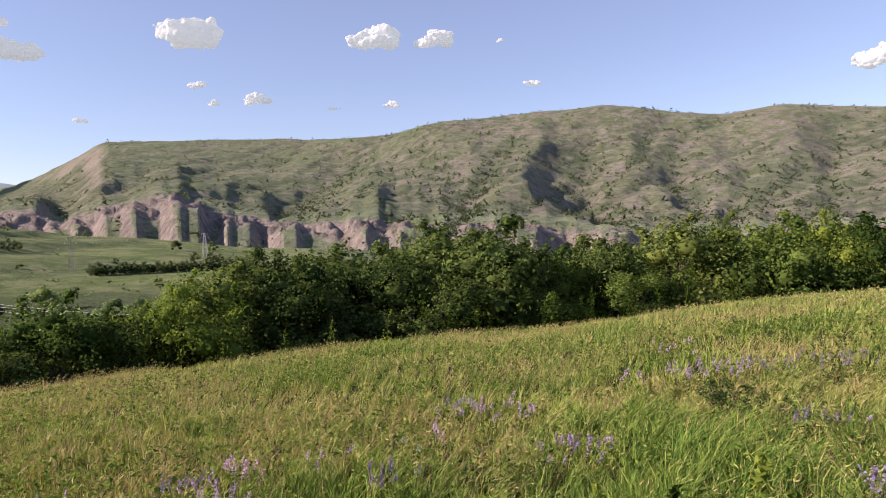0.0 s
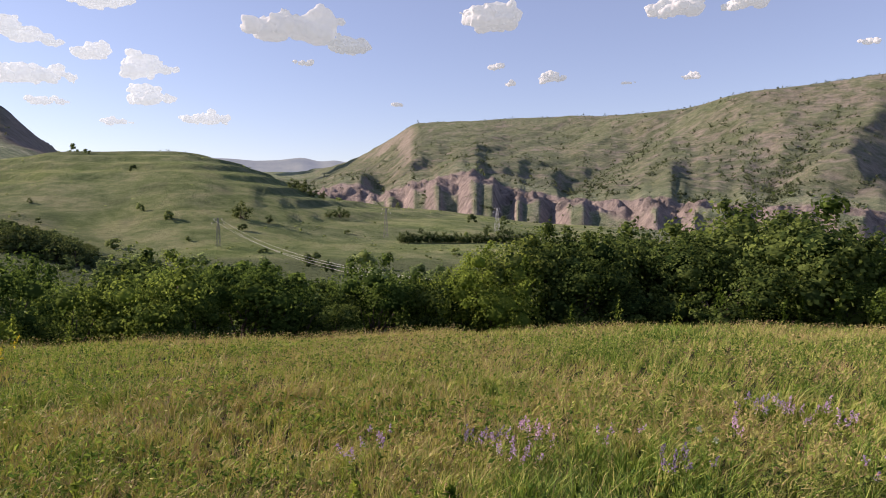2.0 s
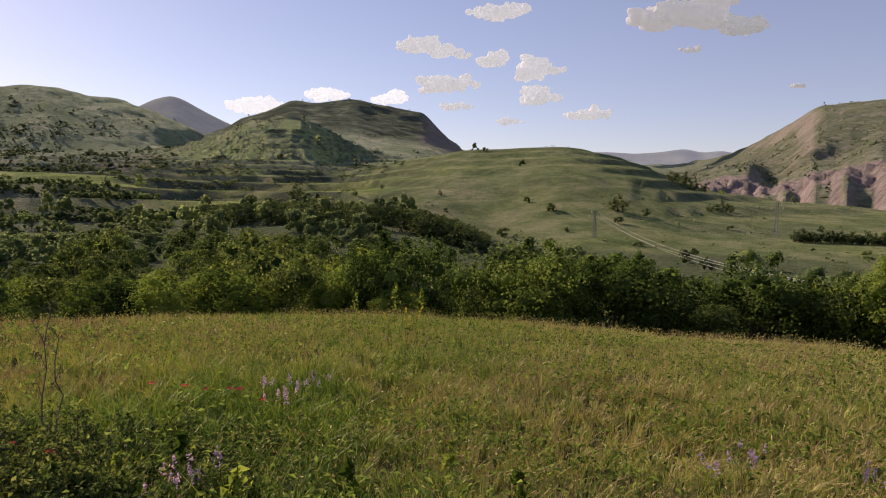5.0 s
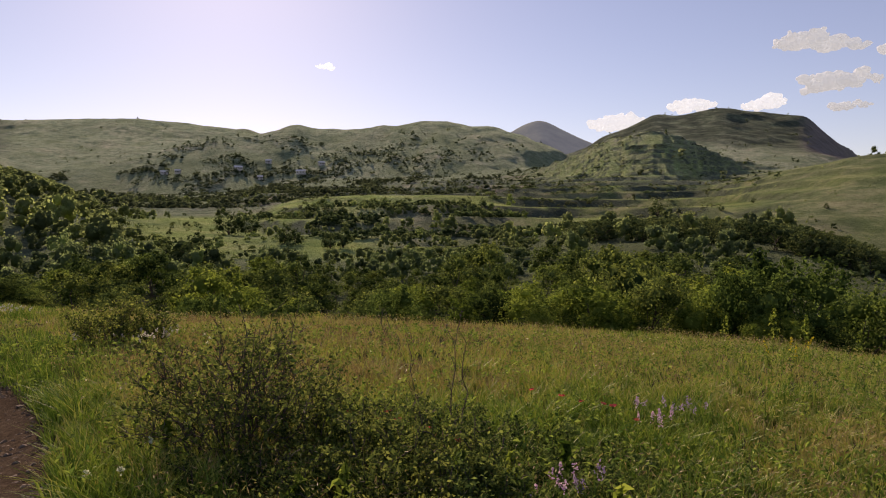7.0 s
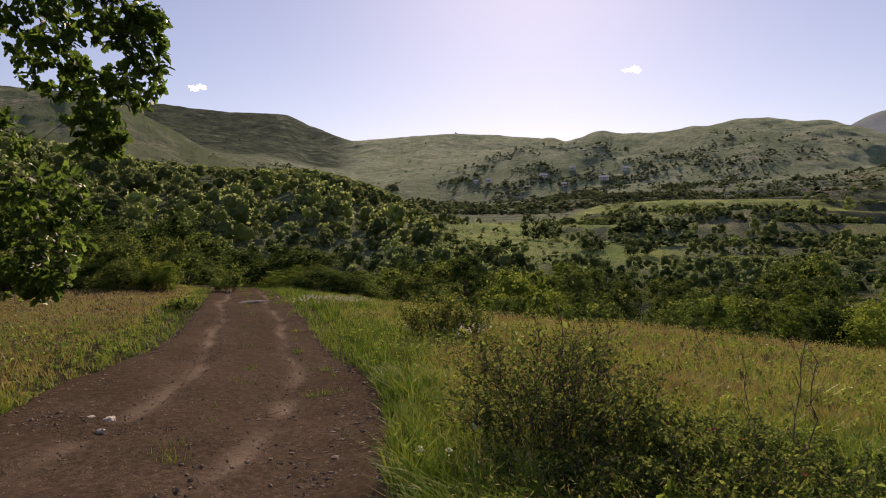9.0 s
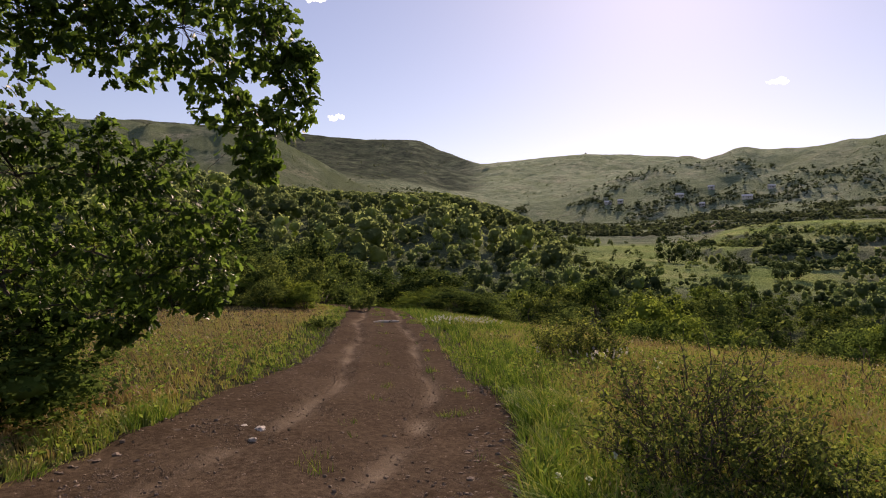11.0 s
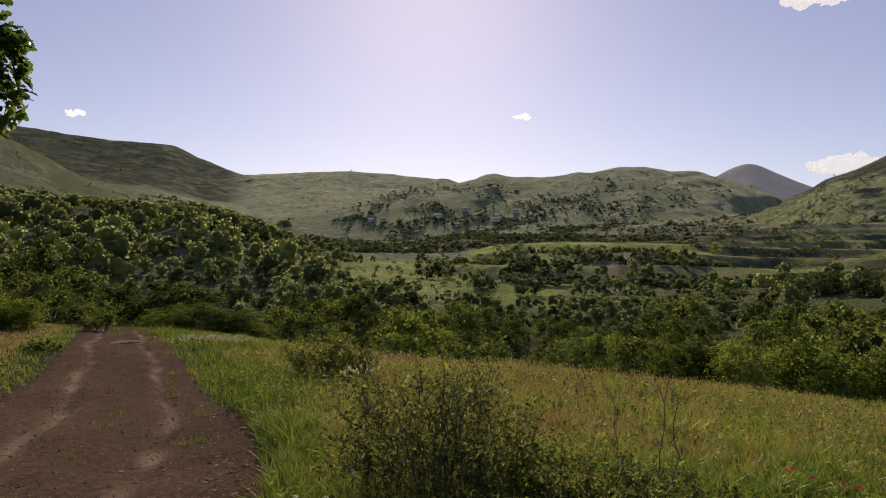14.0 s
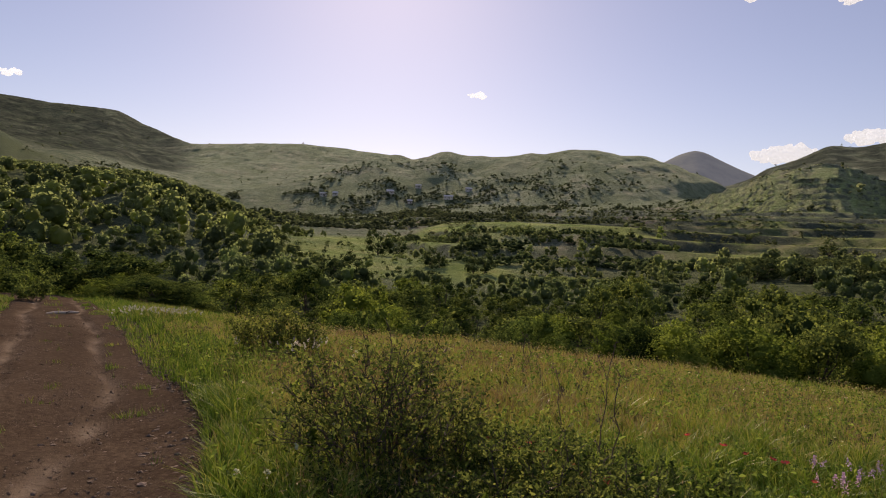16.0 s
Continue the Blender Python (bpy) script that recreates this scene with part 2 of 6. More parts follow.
CLIFF_R = curve("-100:760 -40:720 -15:680 -5:700 5:670 10:730 17:790 21:800 26:870 34:1000 38:1000 50:760 60:720 80:720 98:760 104:900 118:900 127:640 140:600 260:760", 1.2)
CLIFF_E = curve("-100:3 -40:-0.5 -19.6:-0.8 -14.2:0.0 -11:-0.3 -6.3:0.3 -4.3:0.8 -2.9:0.6 1.5:0.5 3.9:0.6 5.3:1.1 8.2:0.7 11:0.9 14:1.1 16:1.7 18:2.1 19.8:2.7 20.6:3.1 22.7:3.1 24:2.8 25.6:2.2 26.7:2.5 27.5:1.7 28.2:1.9 29.2:0.9 30.8:2.4 31.8:2.1 34:1.5 36:1.6 42:2.2 52:3.0 58:3.6 66:4.0 75:3.9 79:3.5 85:3.2 95:2.8 103:2.3 109:1.9 115:2.0 119:2.5 124:3.2 130:3.8 137:4.8 145:6 152:6.5 170:6 200:3 260:3", 0.5)
SKY_R = curve("-100:1600 -40:1700 0:1500 6:1700 14:2100 26:2200 31:3000 36:4300 52:4300 54:1700 70:1500 73:1500 80:1700 118:1800 122:2300 136:2300 146:1500 200:1600 260:1600", 0.7)
SKY_E = curve("-100:5 -45:7.0 -34.2:7.5 -27.5:8.4 -23.7:8.0 -20.1:8.5 -14.7:9.45 -9.3:9.25 -0.7:8.75 3.6:7.85 8.4:7.45 14.4:7.45 25.9:7.0 29.5:4.9 31:4.1 33:3.4 36:2.9 52:2.9 53.5:4.2 55.2:5.55 56.7:7.15 60.4:7.7 62.6:8.2 66:7.7 67.7:7.95 69.6:7.0 71.8:6.3 73:5.4 75:4.8 80:4.8 90:5.2 98:6.0 101:6.7 103.3:7.0 106:7.25 109.5:7.45 113.4:7.2 116:6.95 118.3:6.75 120:7.3 121.7:7.9 123.6:8.65 126:8.6 128.3:8.6 133:9.0 136:9.1 140:9.4 146:9.45 152:9.2 170:8 200:5 260:5", 0.35)


# crests of their own in front of the skyline: where each runs, how high it shows, its front and back slope
CRESTS = [
    (curve("40:640 80:640"), curve("54:-4 57:3.0 60:3.9 62:4.45 63.8:5.4 65.6:6.4 67.5:6.85 70:6.6 71.8:6.15 74.2:5.05 76:4.35 79:2.8 82:-2"), 0.50, 0.40, 10),
    (curve("70:1000 80:1150 101:1150 108:1000 116:900"), curve("68:-4 72:3.2 74:4.5 76.1:5.6 78:6.6 80.4:7.45 82.5:7.6 84.7:7.9 85.4:8.0 88:7.7 92.4:7.35 96:6.95 97.2:7.15 100:6.82 101.8:7.1 103.4:6.6 106.4:5.6 111:4.0 115.4:3.0 119:-2", 0.3), 0.33, 0.3, 22),
    (curve("100:760 150:900"), curve("123:-3 126:3.4 127.6:4.75 130.9:6.46 133.9:7.85 136.3:9.3 139:9.6 150:9.5 165:7 180:4"), 0.42, 0.3, 14),
]
# gullies worn into the mountain across the gorge, from head to mouth, with depth and half width in degrees of sight
GULLIES = [
    ("-14.1:8.4 -12.9:6.8 -12.0:5.2 -13.3:4.0 -14.9:2.2 -15.6:0.4", 1.5, 2.9), ("1.6:7.1 -0.8:5.6 -1.9:3.7 -2.6:1.7 -2.1:0.3", 0.8, 3.0),
    ("-7.6:8.1 -5.4:6.5 -3.7:4.8 -2.5:2.9", 0.9, 1.9), ("-19.9:7.6 -19.8:5.4 -20.2:4.1 -21.3:2.4 -22.6:1.2", 0.9, 2.0), ("-33.9:3.0 -28.9:2.3 -25.0:1.6 -22.6:1.0 -21.0:0.0", 0.8, 1.8),
    ("-29.6:6.2 -27.6:4.3 -25.6:2.7 -23.8:1.6", 0.9, 2.2), ("4.6:7.4 7.6:5.4 10.4:3.9 13.3:2.6 15.6:1.2", 0.8, 2.6), ("-19.4:8.2 -16.8:6.5 -13.9:4.4", 0.7, 1.6),
    ("17.4:5.8 19.4:4.5 20.5:3.1", 0.3, 1.9), ("11.8:6.3 13.6:5.2 15.0:4.0 16.4:3.1", 0.4, 2.0), ("-22.8:7.2 -24.2:5.6 -25.4:3.8", 0.6, 1.5), ("22:6.6 23.5:5.2 24.5:4.0", 0.5, 1.4), ("4.4:5.6 2.6:4.2 1.2:2.6 0.6:1.4", 0.5, 1.2),
    ("-8.4:4.2 -7.6:2.6 -7.2:1.0", 0.5, 1.1), ("-10.5:9 -10.6:7.4 -9.8:5.6", 0.5, 1.2), ("27:6 27.5:4.6 28:3.4", 0.4, 1.2), ("-31.5:7.6 -31:6 -30.5:4.6", 0.7, 1.6),
]


def heights(az, rings):
    """Heights of the land for azimuths (columns) and distances (rings), from the lie of its crests and hollows."""
    def z(r, e):
        return EYE + r * np.tan(np.radians(e))
    er, lr, mr, cr, sr = EDGE_R(az), LIP_R(az), MID_R(az), CLIFF_R(az), SKY_R(az)
    wob = 0.032 * vnoise(az * 0.22, az * 0 + 3.3, 5) + 0.013 * fbm(az * 0.45, az * 0 + 5.1, 2, 6) + 0.009 * ridged(az * 0.9, az * 0 + 2.1, 3, 8)
    gorge = smooth01(38, 33, az) * smooth01(-60, -40, az)
    base_r = cr
    cr = cr * (1 + wob * gorge)
    ez = z(er, EDGE_E(az))
    ce, se = CLIFF_E(az) + gorge * 0.30 * fbm(az * 0.7, az * 0 + 1.7, 3, 4), SKY_E(az)
    zs = [0 * az, 0.36 * ez, ez, z(er * 1.5 + 12, -14 + 0 * az) * (1 - 0.8 * smooth01(118, 135, az)) + 0.5, z(lr, LIP_E(az)), z(mr, MID_E(az)), z(mr * 1.32, BACK_E(az)),
          z(cr * 0.885, ce - gorge * (0.3 + 2.0 * np.clip(0.25 + 1.7 * fbm(az * 0.30, az * 0 + 6.1, 2, 14), 0, 1)) - 0.35), z(cr, ce)]
    rs = [0.5 + 0 * az, er * 0.4, er, er * 1.5 + 12, lr, mr, mr * 1.32, cr * 0.885, cr]
    g1, g2 = base_r + (sr - base_r) * 0.3, base_r + (sr - base_r) * 0.65
    zs += [z(g1, ce + (se - ce) * 0.38), z(g2, ce + (se - ce) * 0.74), z(sr, se), z(sr * 1.12, se - 1.2), z(4990 + 0 * az, 1.2 + 0 * az)]
    rs += [g1, g2, sr, sr * 1.12, 4990 + 0 * az]
    rs, zs = np.array(rs), np.array(zs)
    for k in range(1, len(rs)):
        rs[k] = np.maximum(rs[k], rs[k - 1] * 1.004)
    x = np.log(rs)
    h, d = np.diff(x, axis=0), np.diff(zs, axis=0) / np.diff(x, axis=0)
    slope = np.zeros_like(zs)
    w1, w2 = 2 * h[1:] + h[:-1], h[1:] + 2 * h[:-1]
    with np.errstate(divide="ignore", invalid="ignore"):
        s = (w1 + w2) / (w1 / d[:-1] + w2 / d[1:])
    slope[1:-1] = np.where(d[:-1] * d[1:] > 0, s, 0)
    slope[0], slope[-1] = d[0] * 0.3, d[-1]
    out = np.empty((len(az), len(rings)))
    lx = np.log(rings)
    for c in range(len(az)):
        k = np.clip(np.searchsorted(x[:, c], lx) - 1, 0, len(x) - 2)
        hh = h[k, c]
        t = np.clip((lx - x[k, c]) / hh, 0, 1)
        out[c] = ((1 + 2 * t) * (1 - t) ** 2 * zs[k, c] + t * (1 - t) ** 2 * hh * slope[k, c]
                  + t * t * (3 - 2 * t) * zs[k + 1, c] + t * t * (t - 1) * hh * slope[k + 1, c])
    A, R = np.meshgrid(az, rings, indexing="ij")
    X, Y = polar(A, R)
    CR, SR, MR, ER = cr[:, None], sr[:, None], mr[:, None], er[:, None]
    # small lumps of the meadow
    out += 0.05 * fbm(X / 2.5, Y / 2.5, 3, 11) * smooth01(1.5, 5, R) * smooth01(80, 40, R)
    # rolling ground beyond the valley
    out += (1.6 - 1.2 * smooth01(15, 22, A) * smooth01(66, 58, A)) * fbm(X / 45, Y / 45, 4, 21) * smooth01(70, 130, R) * smooth01(0, 0.12, np.abs(np.log(R / MR))) * smooth01(700, 500, R)
    # spurs and gullies of the mountainsides
    f = np.clip((np.log(R) - np.log(CR)) / (np.log(SR) - np.log(CR)), 0, 1)
    bell = np.clip(np.sin(math.pi * np.clip(f, 0, 1)), 0, 1) ** 0.7
    side = smooth01(40, 30, A) * smooth01(-70, -50, A)
    for along, lift, front, back, round_off in CRESTS:
        rc = along(az)[:, None] * (1 + 0.012 * fbm(az * 0.5, az * 0 + 2, 3, 47))[:, None]
        d = R - rc
        crest = EYE + rc * np.tan(np.radians(lift(az)))[:, None] - np.where(d < 0, front, back) * (np.sqrt(d * d + round_off ** 2) - round_off)
        soft = 7.0
        hi = np.maximum(out, crest)
        out = hi + soft * 0.35 * np.exp(-np.abs(out - crest) / soft) * (np.abs(d) < 300) * smooth01(-2, 1, lift(az))[:, None]
    gul = 0.62 - ridged((A * 21 + 0.40 * (R - 1000) + 60 * fbm(X / 260, Y / 260, 3, 41)) / 120, (R + 90 * fbm(X / 200, Y / 200, 2, 43)) / 900, 3, 33, 0.36) * 0.8
    out += gul * bell * R * (0.0065 * side + 0.006 * (1 - side) * smooth01(-60, -40, A))
    worn, ditch, spur = np.zeros_like(out), np.zeros_like(out), np.zeros_like(out)
    ax = A + 0.7 * fbm(X / 120, Y / 120, 4, 45)
    for text, deep, wide in GULLIES:
        line = [tuple(map(float, q.split(":"))) for q in text.split()]
        up = [float(np.interp((e - np.interp(a, az, ce)) / np.interp(a, az, se - ce), [0, 0.38, 0.74, 1], [0, 0.3, 0.65, 1])) for a, e in line]
        rise = sorted(zip(up, [a for a, _ in line]))
        us, gs = [q[0] for q in rise], [q[1] for q in rise]
        off = (ax - np.interp(f, us, gs)) * R * math.pi / 180
        full = smooth01(us[-1] + 0.10, us[-1] - 0.25, f)
        vee = np.clip(1 - (np.sqrt(off ** 2 + 25) - 5) / (wide * np.where(off > 0, 38.0, 44.0)), 0, 1)
        spur = np.maximum(spur, deep * 11.0 * full * np.exp(-((off - wide * 38.0) / (wide * np.where(off > wide * 38, 26.0, 20.0))) ** 2))
        worn = np.maximum(worn, deep * 25.0 * full * vee)
        ditch = np.maximum(ditch, smooth01(0.74, 0.93, vee) * full * smooth01(0.4, 0.8, deep))
    brow = smooth01(0.87, 0.97, R / CR) * (0.2 + 0.8 * smooth01(0.02, 0.28, f))
    ditch = ditch * brow
    out += spur * smooth01(0.06, 0.3, f) * smooth01(0.95, 0.7, f) - worn * brow
    out += R * 0.0020 * fbm(X / 38, Y / 38, 5, 37) * smooth01(0.0, 0.06, f) * smooth01(1.0, 0.9, f)
    # terraces cut into the slopes
    terr = np.maximum(smooth01(57, 63, A) * smooth01(106, 96, A) * smooth01(180, 215, R) * smooth01(720, 640, R) * (1 - 0.8 * smooth01(78, 82, A) * smooth01(280, 296, R) * smooth01(420, 380, R)), 0.40 * smooth01(18, 30, A) * smooth01(70, 60, A) * smooth01(180, 230, R) * smooth01(440, 410, R))
    step = 5.2
    q = (out + 2.0 * fbm(X / 90, Y / 90, 2, 51)) / step
    fq = q - np.floor(q)
    out += terr * 0.88 * step * (smooth01(0.72, 0.98, fq) - fq)
    # broken rock of the cliffs
    face = np.exp(-((R / CR - 0.94) / 0.045) ** 2) * gorge[:, None]
    out += face * (5 * ridged(X / 34, Y / 34, 4, 61) + 10 * fbm(X / 16, Y / 16, 4, 63) + 4 * fbm(X / 6, Y / 6, 2, 65) - 3)
    lq = (out + 9 * fbm(X / 30, Y / 30, 3, 69)) / 9
    out += face * 3 * (smooth01(0.45, 0.95, lq - np.floor(lq)) - (lq - np.floor(lq)))
    return out, dict(A=A, R=R, X=X, Y=Y, CR=CR, SR=SR, MR=MR, ER=ER, gorge=gorge[:, None], side=side, terr=terr, face=face, gul=gul, bell=bell, fq=fq, ditch=ditch)


AZ = np.concatenate([np.arange(-100, -40, 2.0), np.arange(-40, 160, 0.25), np.arange(160, 260.1, 2.0)])
RINGS = np.unique(np.concatenate([[0.002, 0.1], np.geomspace(0.5, 4985, 175), np.arange(600, 900, 5.5), np.arange(280, 600, 5.5), np.arange(905, 1800, 9.5), np.arange(1810, 2600, 22.0)]).round(3))
Z, F = heights(AZ, RINGS)
X, Y = F["X"], F["Y"]
gz_r = np.gradient(Z, axis=1) / np.gradient(RINGS)[None]
gz_a = np.gradient(Z, axis=0) / (np.radians(np.gradient(AZ))[:, None] * RINGS[None])
STEEP = np.hypot(gz_r, gz_a)


def ground_z(x, y):
    """Height of the ground by bilinear reading of the field."""
    x, y = np.asarray(x, float), np.asarray(y, float)
    r = np.clip(np.hypot(x, y), RINGS[0], RINGS[-1] * 0.999)
    az = np.degrees(np.arctan2(-x, y))
    az = np.where(az < -100, az + 360, az)
    i = np.clip(np.searchsorted(AZ, az) - 1, 0, len(AZ) - 2)
    j = np.clip(np.searchsorted(RINGS, r) - 1, 0, len(RINGS) - 2)
    u, v = (az - AZ[i]) / (AZ[i + 1] - AZ[i]), (r - RINGS[j]) / (RINGS[j + 1] - RINGS[j])
    return (Z[i, j] * (1 - u) * (1 - v) + Z[i + 1, j] * u * (1 - v) + Z[i, j + 1] * (1 - u) * v + Z[i + 1, j + 1] * u * v)


def field(name, x, y):
    """A land-cover field read at places, nearest cell."""
    r = np.hypot(x, y)
    az = np.degrees(np.arctan2(-x, y))
    az = np.where(az < -100, az + 360, az)
    i = np.clip(np.searchsorted(AZ, az), 0, len(AZ) - 1)
    j = np.clip(np.searchsorted(RINGS, r), 0, len(RINGS) - 1)
    return COVER[name][i, j]


A_, R_ = F["A"], F["R"]
patch = fbm(X / 140, Y / 140, 4, 71)
rock = np.clip(smooth01(0.65, 1.0, STEEP) * smooth01(450, 600, R_) * (0.6 + 0.4 * smooth01(1.15, 1.05, R_ / F["CR"])) * F["gorge"] + smooth01(0.15, 0.4, F["face"]) * smooth01(-0.85, -0.5, fbm(X / 22, Y / 22, 4, 99) + 0.5 * (STEEP - 0.5)), 0, 1)
rock = np.maximum(rock, smooth01(52.5, 54, A_) * smooth01(57.5, 56, A_) * smooth01(900, 1100, R_) * 0.8)
small = fbm(X / 45, Y / 45, 4, 73)
mount = F["side"] * smooth01(1.04, 1.14, R_ / F["CR"])
rock = np.maximum(rock, 0.42 * mount * smooth01(0.20, 0.5, fbm(X / 26, Y / 26, 4, 79) + 0.35 * patch + 0.25 * smooth01(15, -5, A_)))
dry = np.clip(0.12 + 0.5 * patch + 0.4 * small + F["side"] * smooth01(600, 800, R_) * (0.44 + 0.10 * smooth01(15, -5, A_)), 0, 0.95)
dry = np.where(R_ < 60, np.clip(0.35 + 0.9 * fbm(X / 6, Y / 6, 3, 77), 0, 1), dry)
onfield = smooth01(80, 120, R_) * smooth01(5, 12, A_) * np.maximum(smooth01(1.3, 1.05, R_ / F["MR"]) * smooth01(74, 58, A_), smooth01(0.94, 1.0, R_ / LIP_R(AZ)[:, None]) * smooth01(660, 560, R_) * smooth01(80, 75, A_) * smooth01(52, 57, A_))
onfield = onfield * (1 - smooth01(50, 53, A_) * smooth01(75, 72, A_) * smooth01(1.0, 0.95, R_ / LIP_R(AZ)[:, None]))
dry = dry * (1 - onfield) + onfield * np.clip(0.3 + 0.45 * patch, 0, 1)
wood = smooth01(0.12, 0.45, fbm(X / 60, Y / 60, 4, 81) + 0.55 * np.maximum(np.clip(-F["gul"], -0.5, 0.6) * F["bell"], 1.4 * F["ditch"]))
woodhill = smooth01(111, 118, A_) * smooth01(60, 100, R_) * smooth01(1.25, 1.08, R_ / F["MR"])
valley = smooth01(1.02, 1.2, R_ / F["ER"]) * smooth01(1.25, 1.0, R_ / LIP_R(AZ)[:, None])
lowvale = smooth01(58, 66, A_) * (1 - 0.75 * smooth01(66, 70, A_) * smooth01(94, 88, A_) * smooth01(195, 225, R_)) * smooth01(330, 240, R_) * smooth01(40, 60, R_) * (0.5 + 0.5 * smooth01(-0.1, 0.2, fbm(X / 40, Y / 40, 3, 91)))
slopes = smooth01(76, 86, A_) * smooth01(420, 520, R_) * smooth01(1100, 850, R_) * smooth01(-0.25, 0.2, fbm(X / 70, Y / 70, 4, 95)) * 0.9
wood = np.clip(np.maximum.reduce([F["side"] * smooth01(0.02, 0.15, F["bell"]) * np.clip(0.30 + 0.5 * small, 0, 0.6), wood * 0.75 * smooth01(500, 700, R_), woodhill, valley, lowvale * 0.8, slopes]), 0, 1)
wood = wood * (1 - onfield * smooth01(0.95, 1.05, R_ / LIP_R(AZ)[:, None]))
open_slope = smooth01(87, 94, A_) * smooth01(113, 109, A_) * smooth01(125, 150, R_) * smooth01(330, 290, R_)
# light_meadow takes fresh grass colour, partly to paint its sunlit flat top
light_meadow = smooth01(73, 79, A_) * smooth01(100, 98, A_) * smooth01(284, 294, R_) * smooth01(372, 352, R_)
bright = np.maximum(open_slope, light_meadow)
dry, wood = dry * (1 - 0.85 * bright), wood * (1 - 0.95 * bright)
# banks between the terraces, growth and soil shade darkened in; woods on the far mountains
ravine = np.maximum(0.45 * F["ditch"] * smooth01(-0.3, 0.1, small), 0.5 * smooth01(-0.1, -0.35, F["gul"] + 0.5 * small) * F["side"] * smooth01(0.1, 0.4, F["bell"])) * smooth01(1.02, 1.12, R_ / F["CR"])
bank = (1 - 0.45 * smooth01(60, 57, A_)) * smooth01(0.66, 0.74, F["fq"]) * smooth01(1.0, 0.96, F["fq"]) * np.clip(F["terr"] * 1.6, 0, 1)
broken = smooth01(-0.25, 0.05, fbm(X / 55, Y / 55, 3, 97))
wood = np.maximum(wood, 0.85 * bank * broken)
dry = np.maximum(dry, 0.9 * bank * (1 - broken))
beyond = smooth01(1.25, 1.5, R_ / F["CR"])
far_wood = np.maximum.reduce([smooth01(53, 56, A_) * smooth01(76, 73, A_), smooth01(117, 120, A_) * smooth01(160, 138, A_) * smooth01(1100, 1300, R_)]) * beyond * np.clip(0.85 + 0.8 * small, 0, 1)
scrub = smooth01(430, 620, R_) * np.clip(0.35 + 0.9 * small + 0.5 * patch + 0.25 * F["side"], 0, 0.9) * (1 - bright)
# the sheen weight is raised towards the sun to brighten hazy slopes
COVER = dict(haze_sheen=np.clip((0.25 - 0.08 * mount + 0.55 * scrub * (1 - 0.6 * mount) + 0.5 * smooth01(50, 66, A_) * np.maximum(smooth01(380, 560, R_), 0.8 * smooth01(82, 90, A_) * smooth01(90, 130, R_))) * (1 - rock) * (1 - 0.85 * far_wood) * (1 - 0.6 * smooth01(121, 128, A_)), 0, 1), rock=rock, dry=dry, wood=wood, scrub=scrub, forest=np.maximum.reduce([0.9 * far_wood, 0.8 * bank * broken, 0.85 * ravine]), soil=0.85 * smooth01(62, 50, R_) * smooth01(-48, -45, A_) * smooth01(170, 166, A_), fresh=np.clip(open_slope * (0.8 + 0.7 * small) + 0.85 * light_meadow + 0.36 * onfield * (1 + 0.8 * small) + 0.32 * F["terr"] * (1 - bank) * smooth01(57, 62, A_) * smooth01(84, 76, A_), 0, 1))


def build_ground():
    na, nr = Z.shape
    verts = np.stack([X, Y, Z], -1).reshape(-1, 3)
    idx = np.arange(na * nr).reshape(na, nr)
    nxt = np.roll(idx, -1, axis=0)[:-1]
    cur = idx[:-1]
    faces = np.stack([cur[:, :-1], cur[:, 1:], nxt[:, 1:], nxt[:, :-1]], -1).reshape(-1, 4)[:, ::-1]
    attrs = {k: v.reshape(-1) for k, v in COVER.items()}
    # the small disc under the camera's feet closes the sheet
    verts = np.concatenate([verts, [[0, 0, 0]]])
    attrs = {k: np.append(v, 0.3) for k, v in attrs.items()}
    me = mesh_of("ground", verts, faces, GROUND, True, attrs)
    ob = new("ground", me)
    tagged(ob, "rolling hill country with meadows, gullies and rock cliffs", "ground", kind="structure")
    return ob



# ---- building blocks for plants ----
RNG = np.random.default_rng(7)


def part(name, me, parent=None, label=""):
    """A mesh object; with a parent it is a part of that thing."""
    ob = new(name, me)
    if parent is not None:
        ob.parent = parent
    if label:
        tagged(ob, label)
    return ob


def unit(v):
    return v / np.maximum(np.linalg.norm(v, axis=-1, keepdims=True), 1e-9)


def leaf_quads(c, n, size, aspect=0.6, fold=0.25):
    """Bent leaf blades at centres c, facing n: a spine of two faces folded along the middle."""
    k = len(c)
    up = unit(RNG.normal(size=(k, 3)))
    u = unit(np.cross(n, up))
    v = np.cross(n, u)
    s = np.asarray(size).reshape(-1, 1) * np.ones((k, 1))
    p0, p1 = c - v * s * 0.5, c + v * s * 0.5
    side = u * s * aspect * 0.5
    lift = n * s * fold * 0.5
    verts = np.stack([p0, c + side + lift, p1, c - side + lift], 1).reshape(-1, 3)
    faces = np.arange(k * 4).reshape(-1, 4)
    return verts, faces


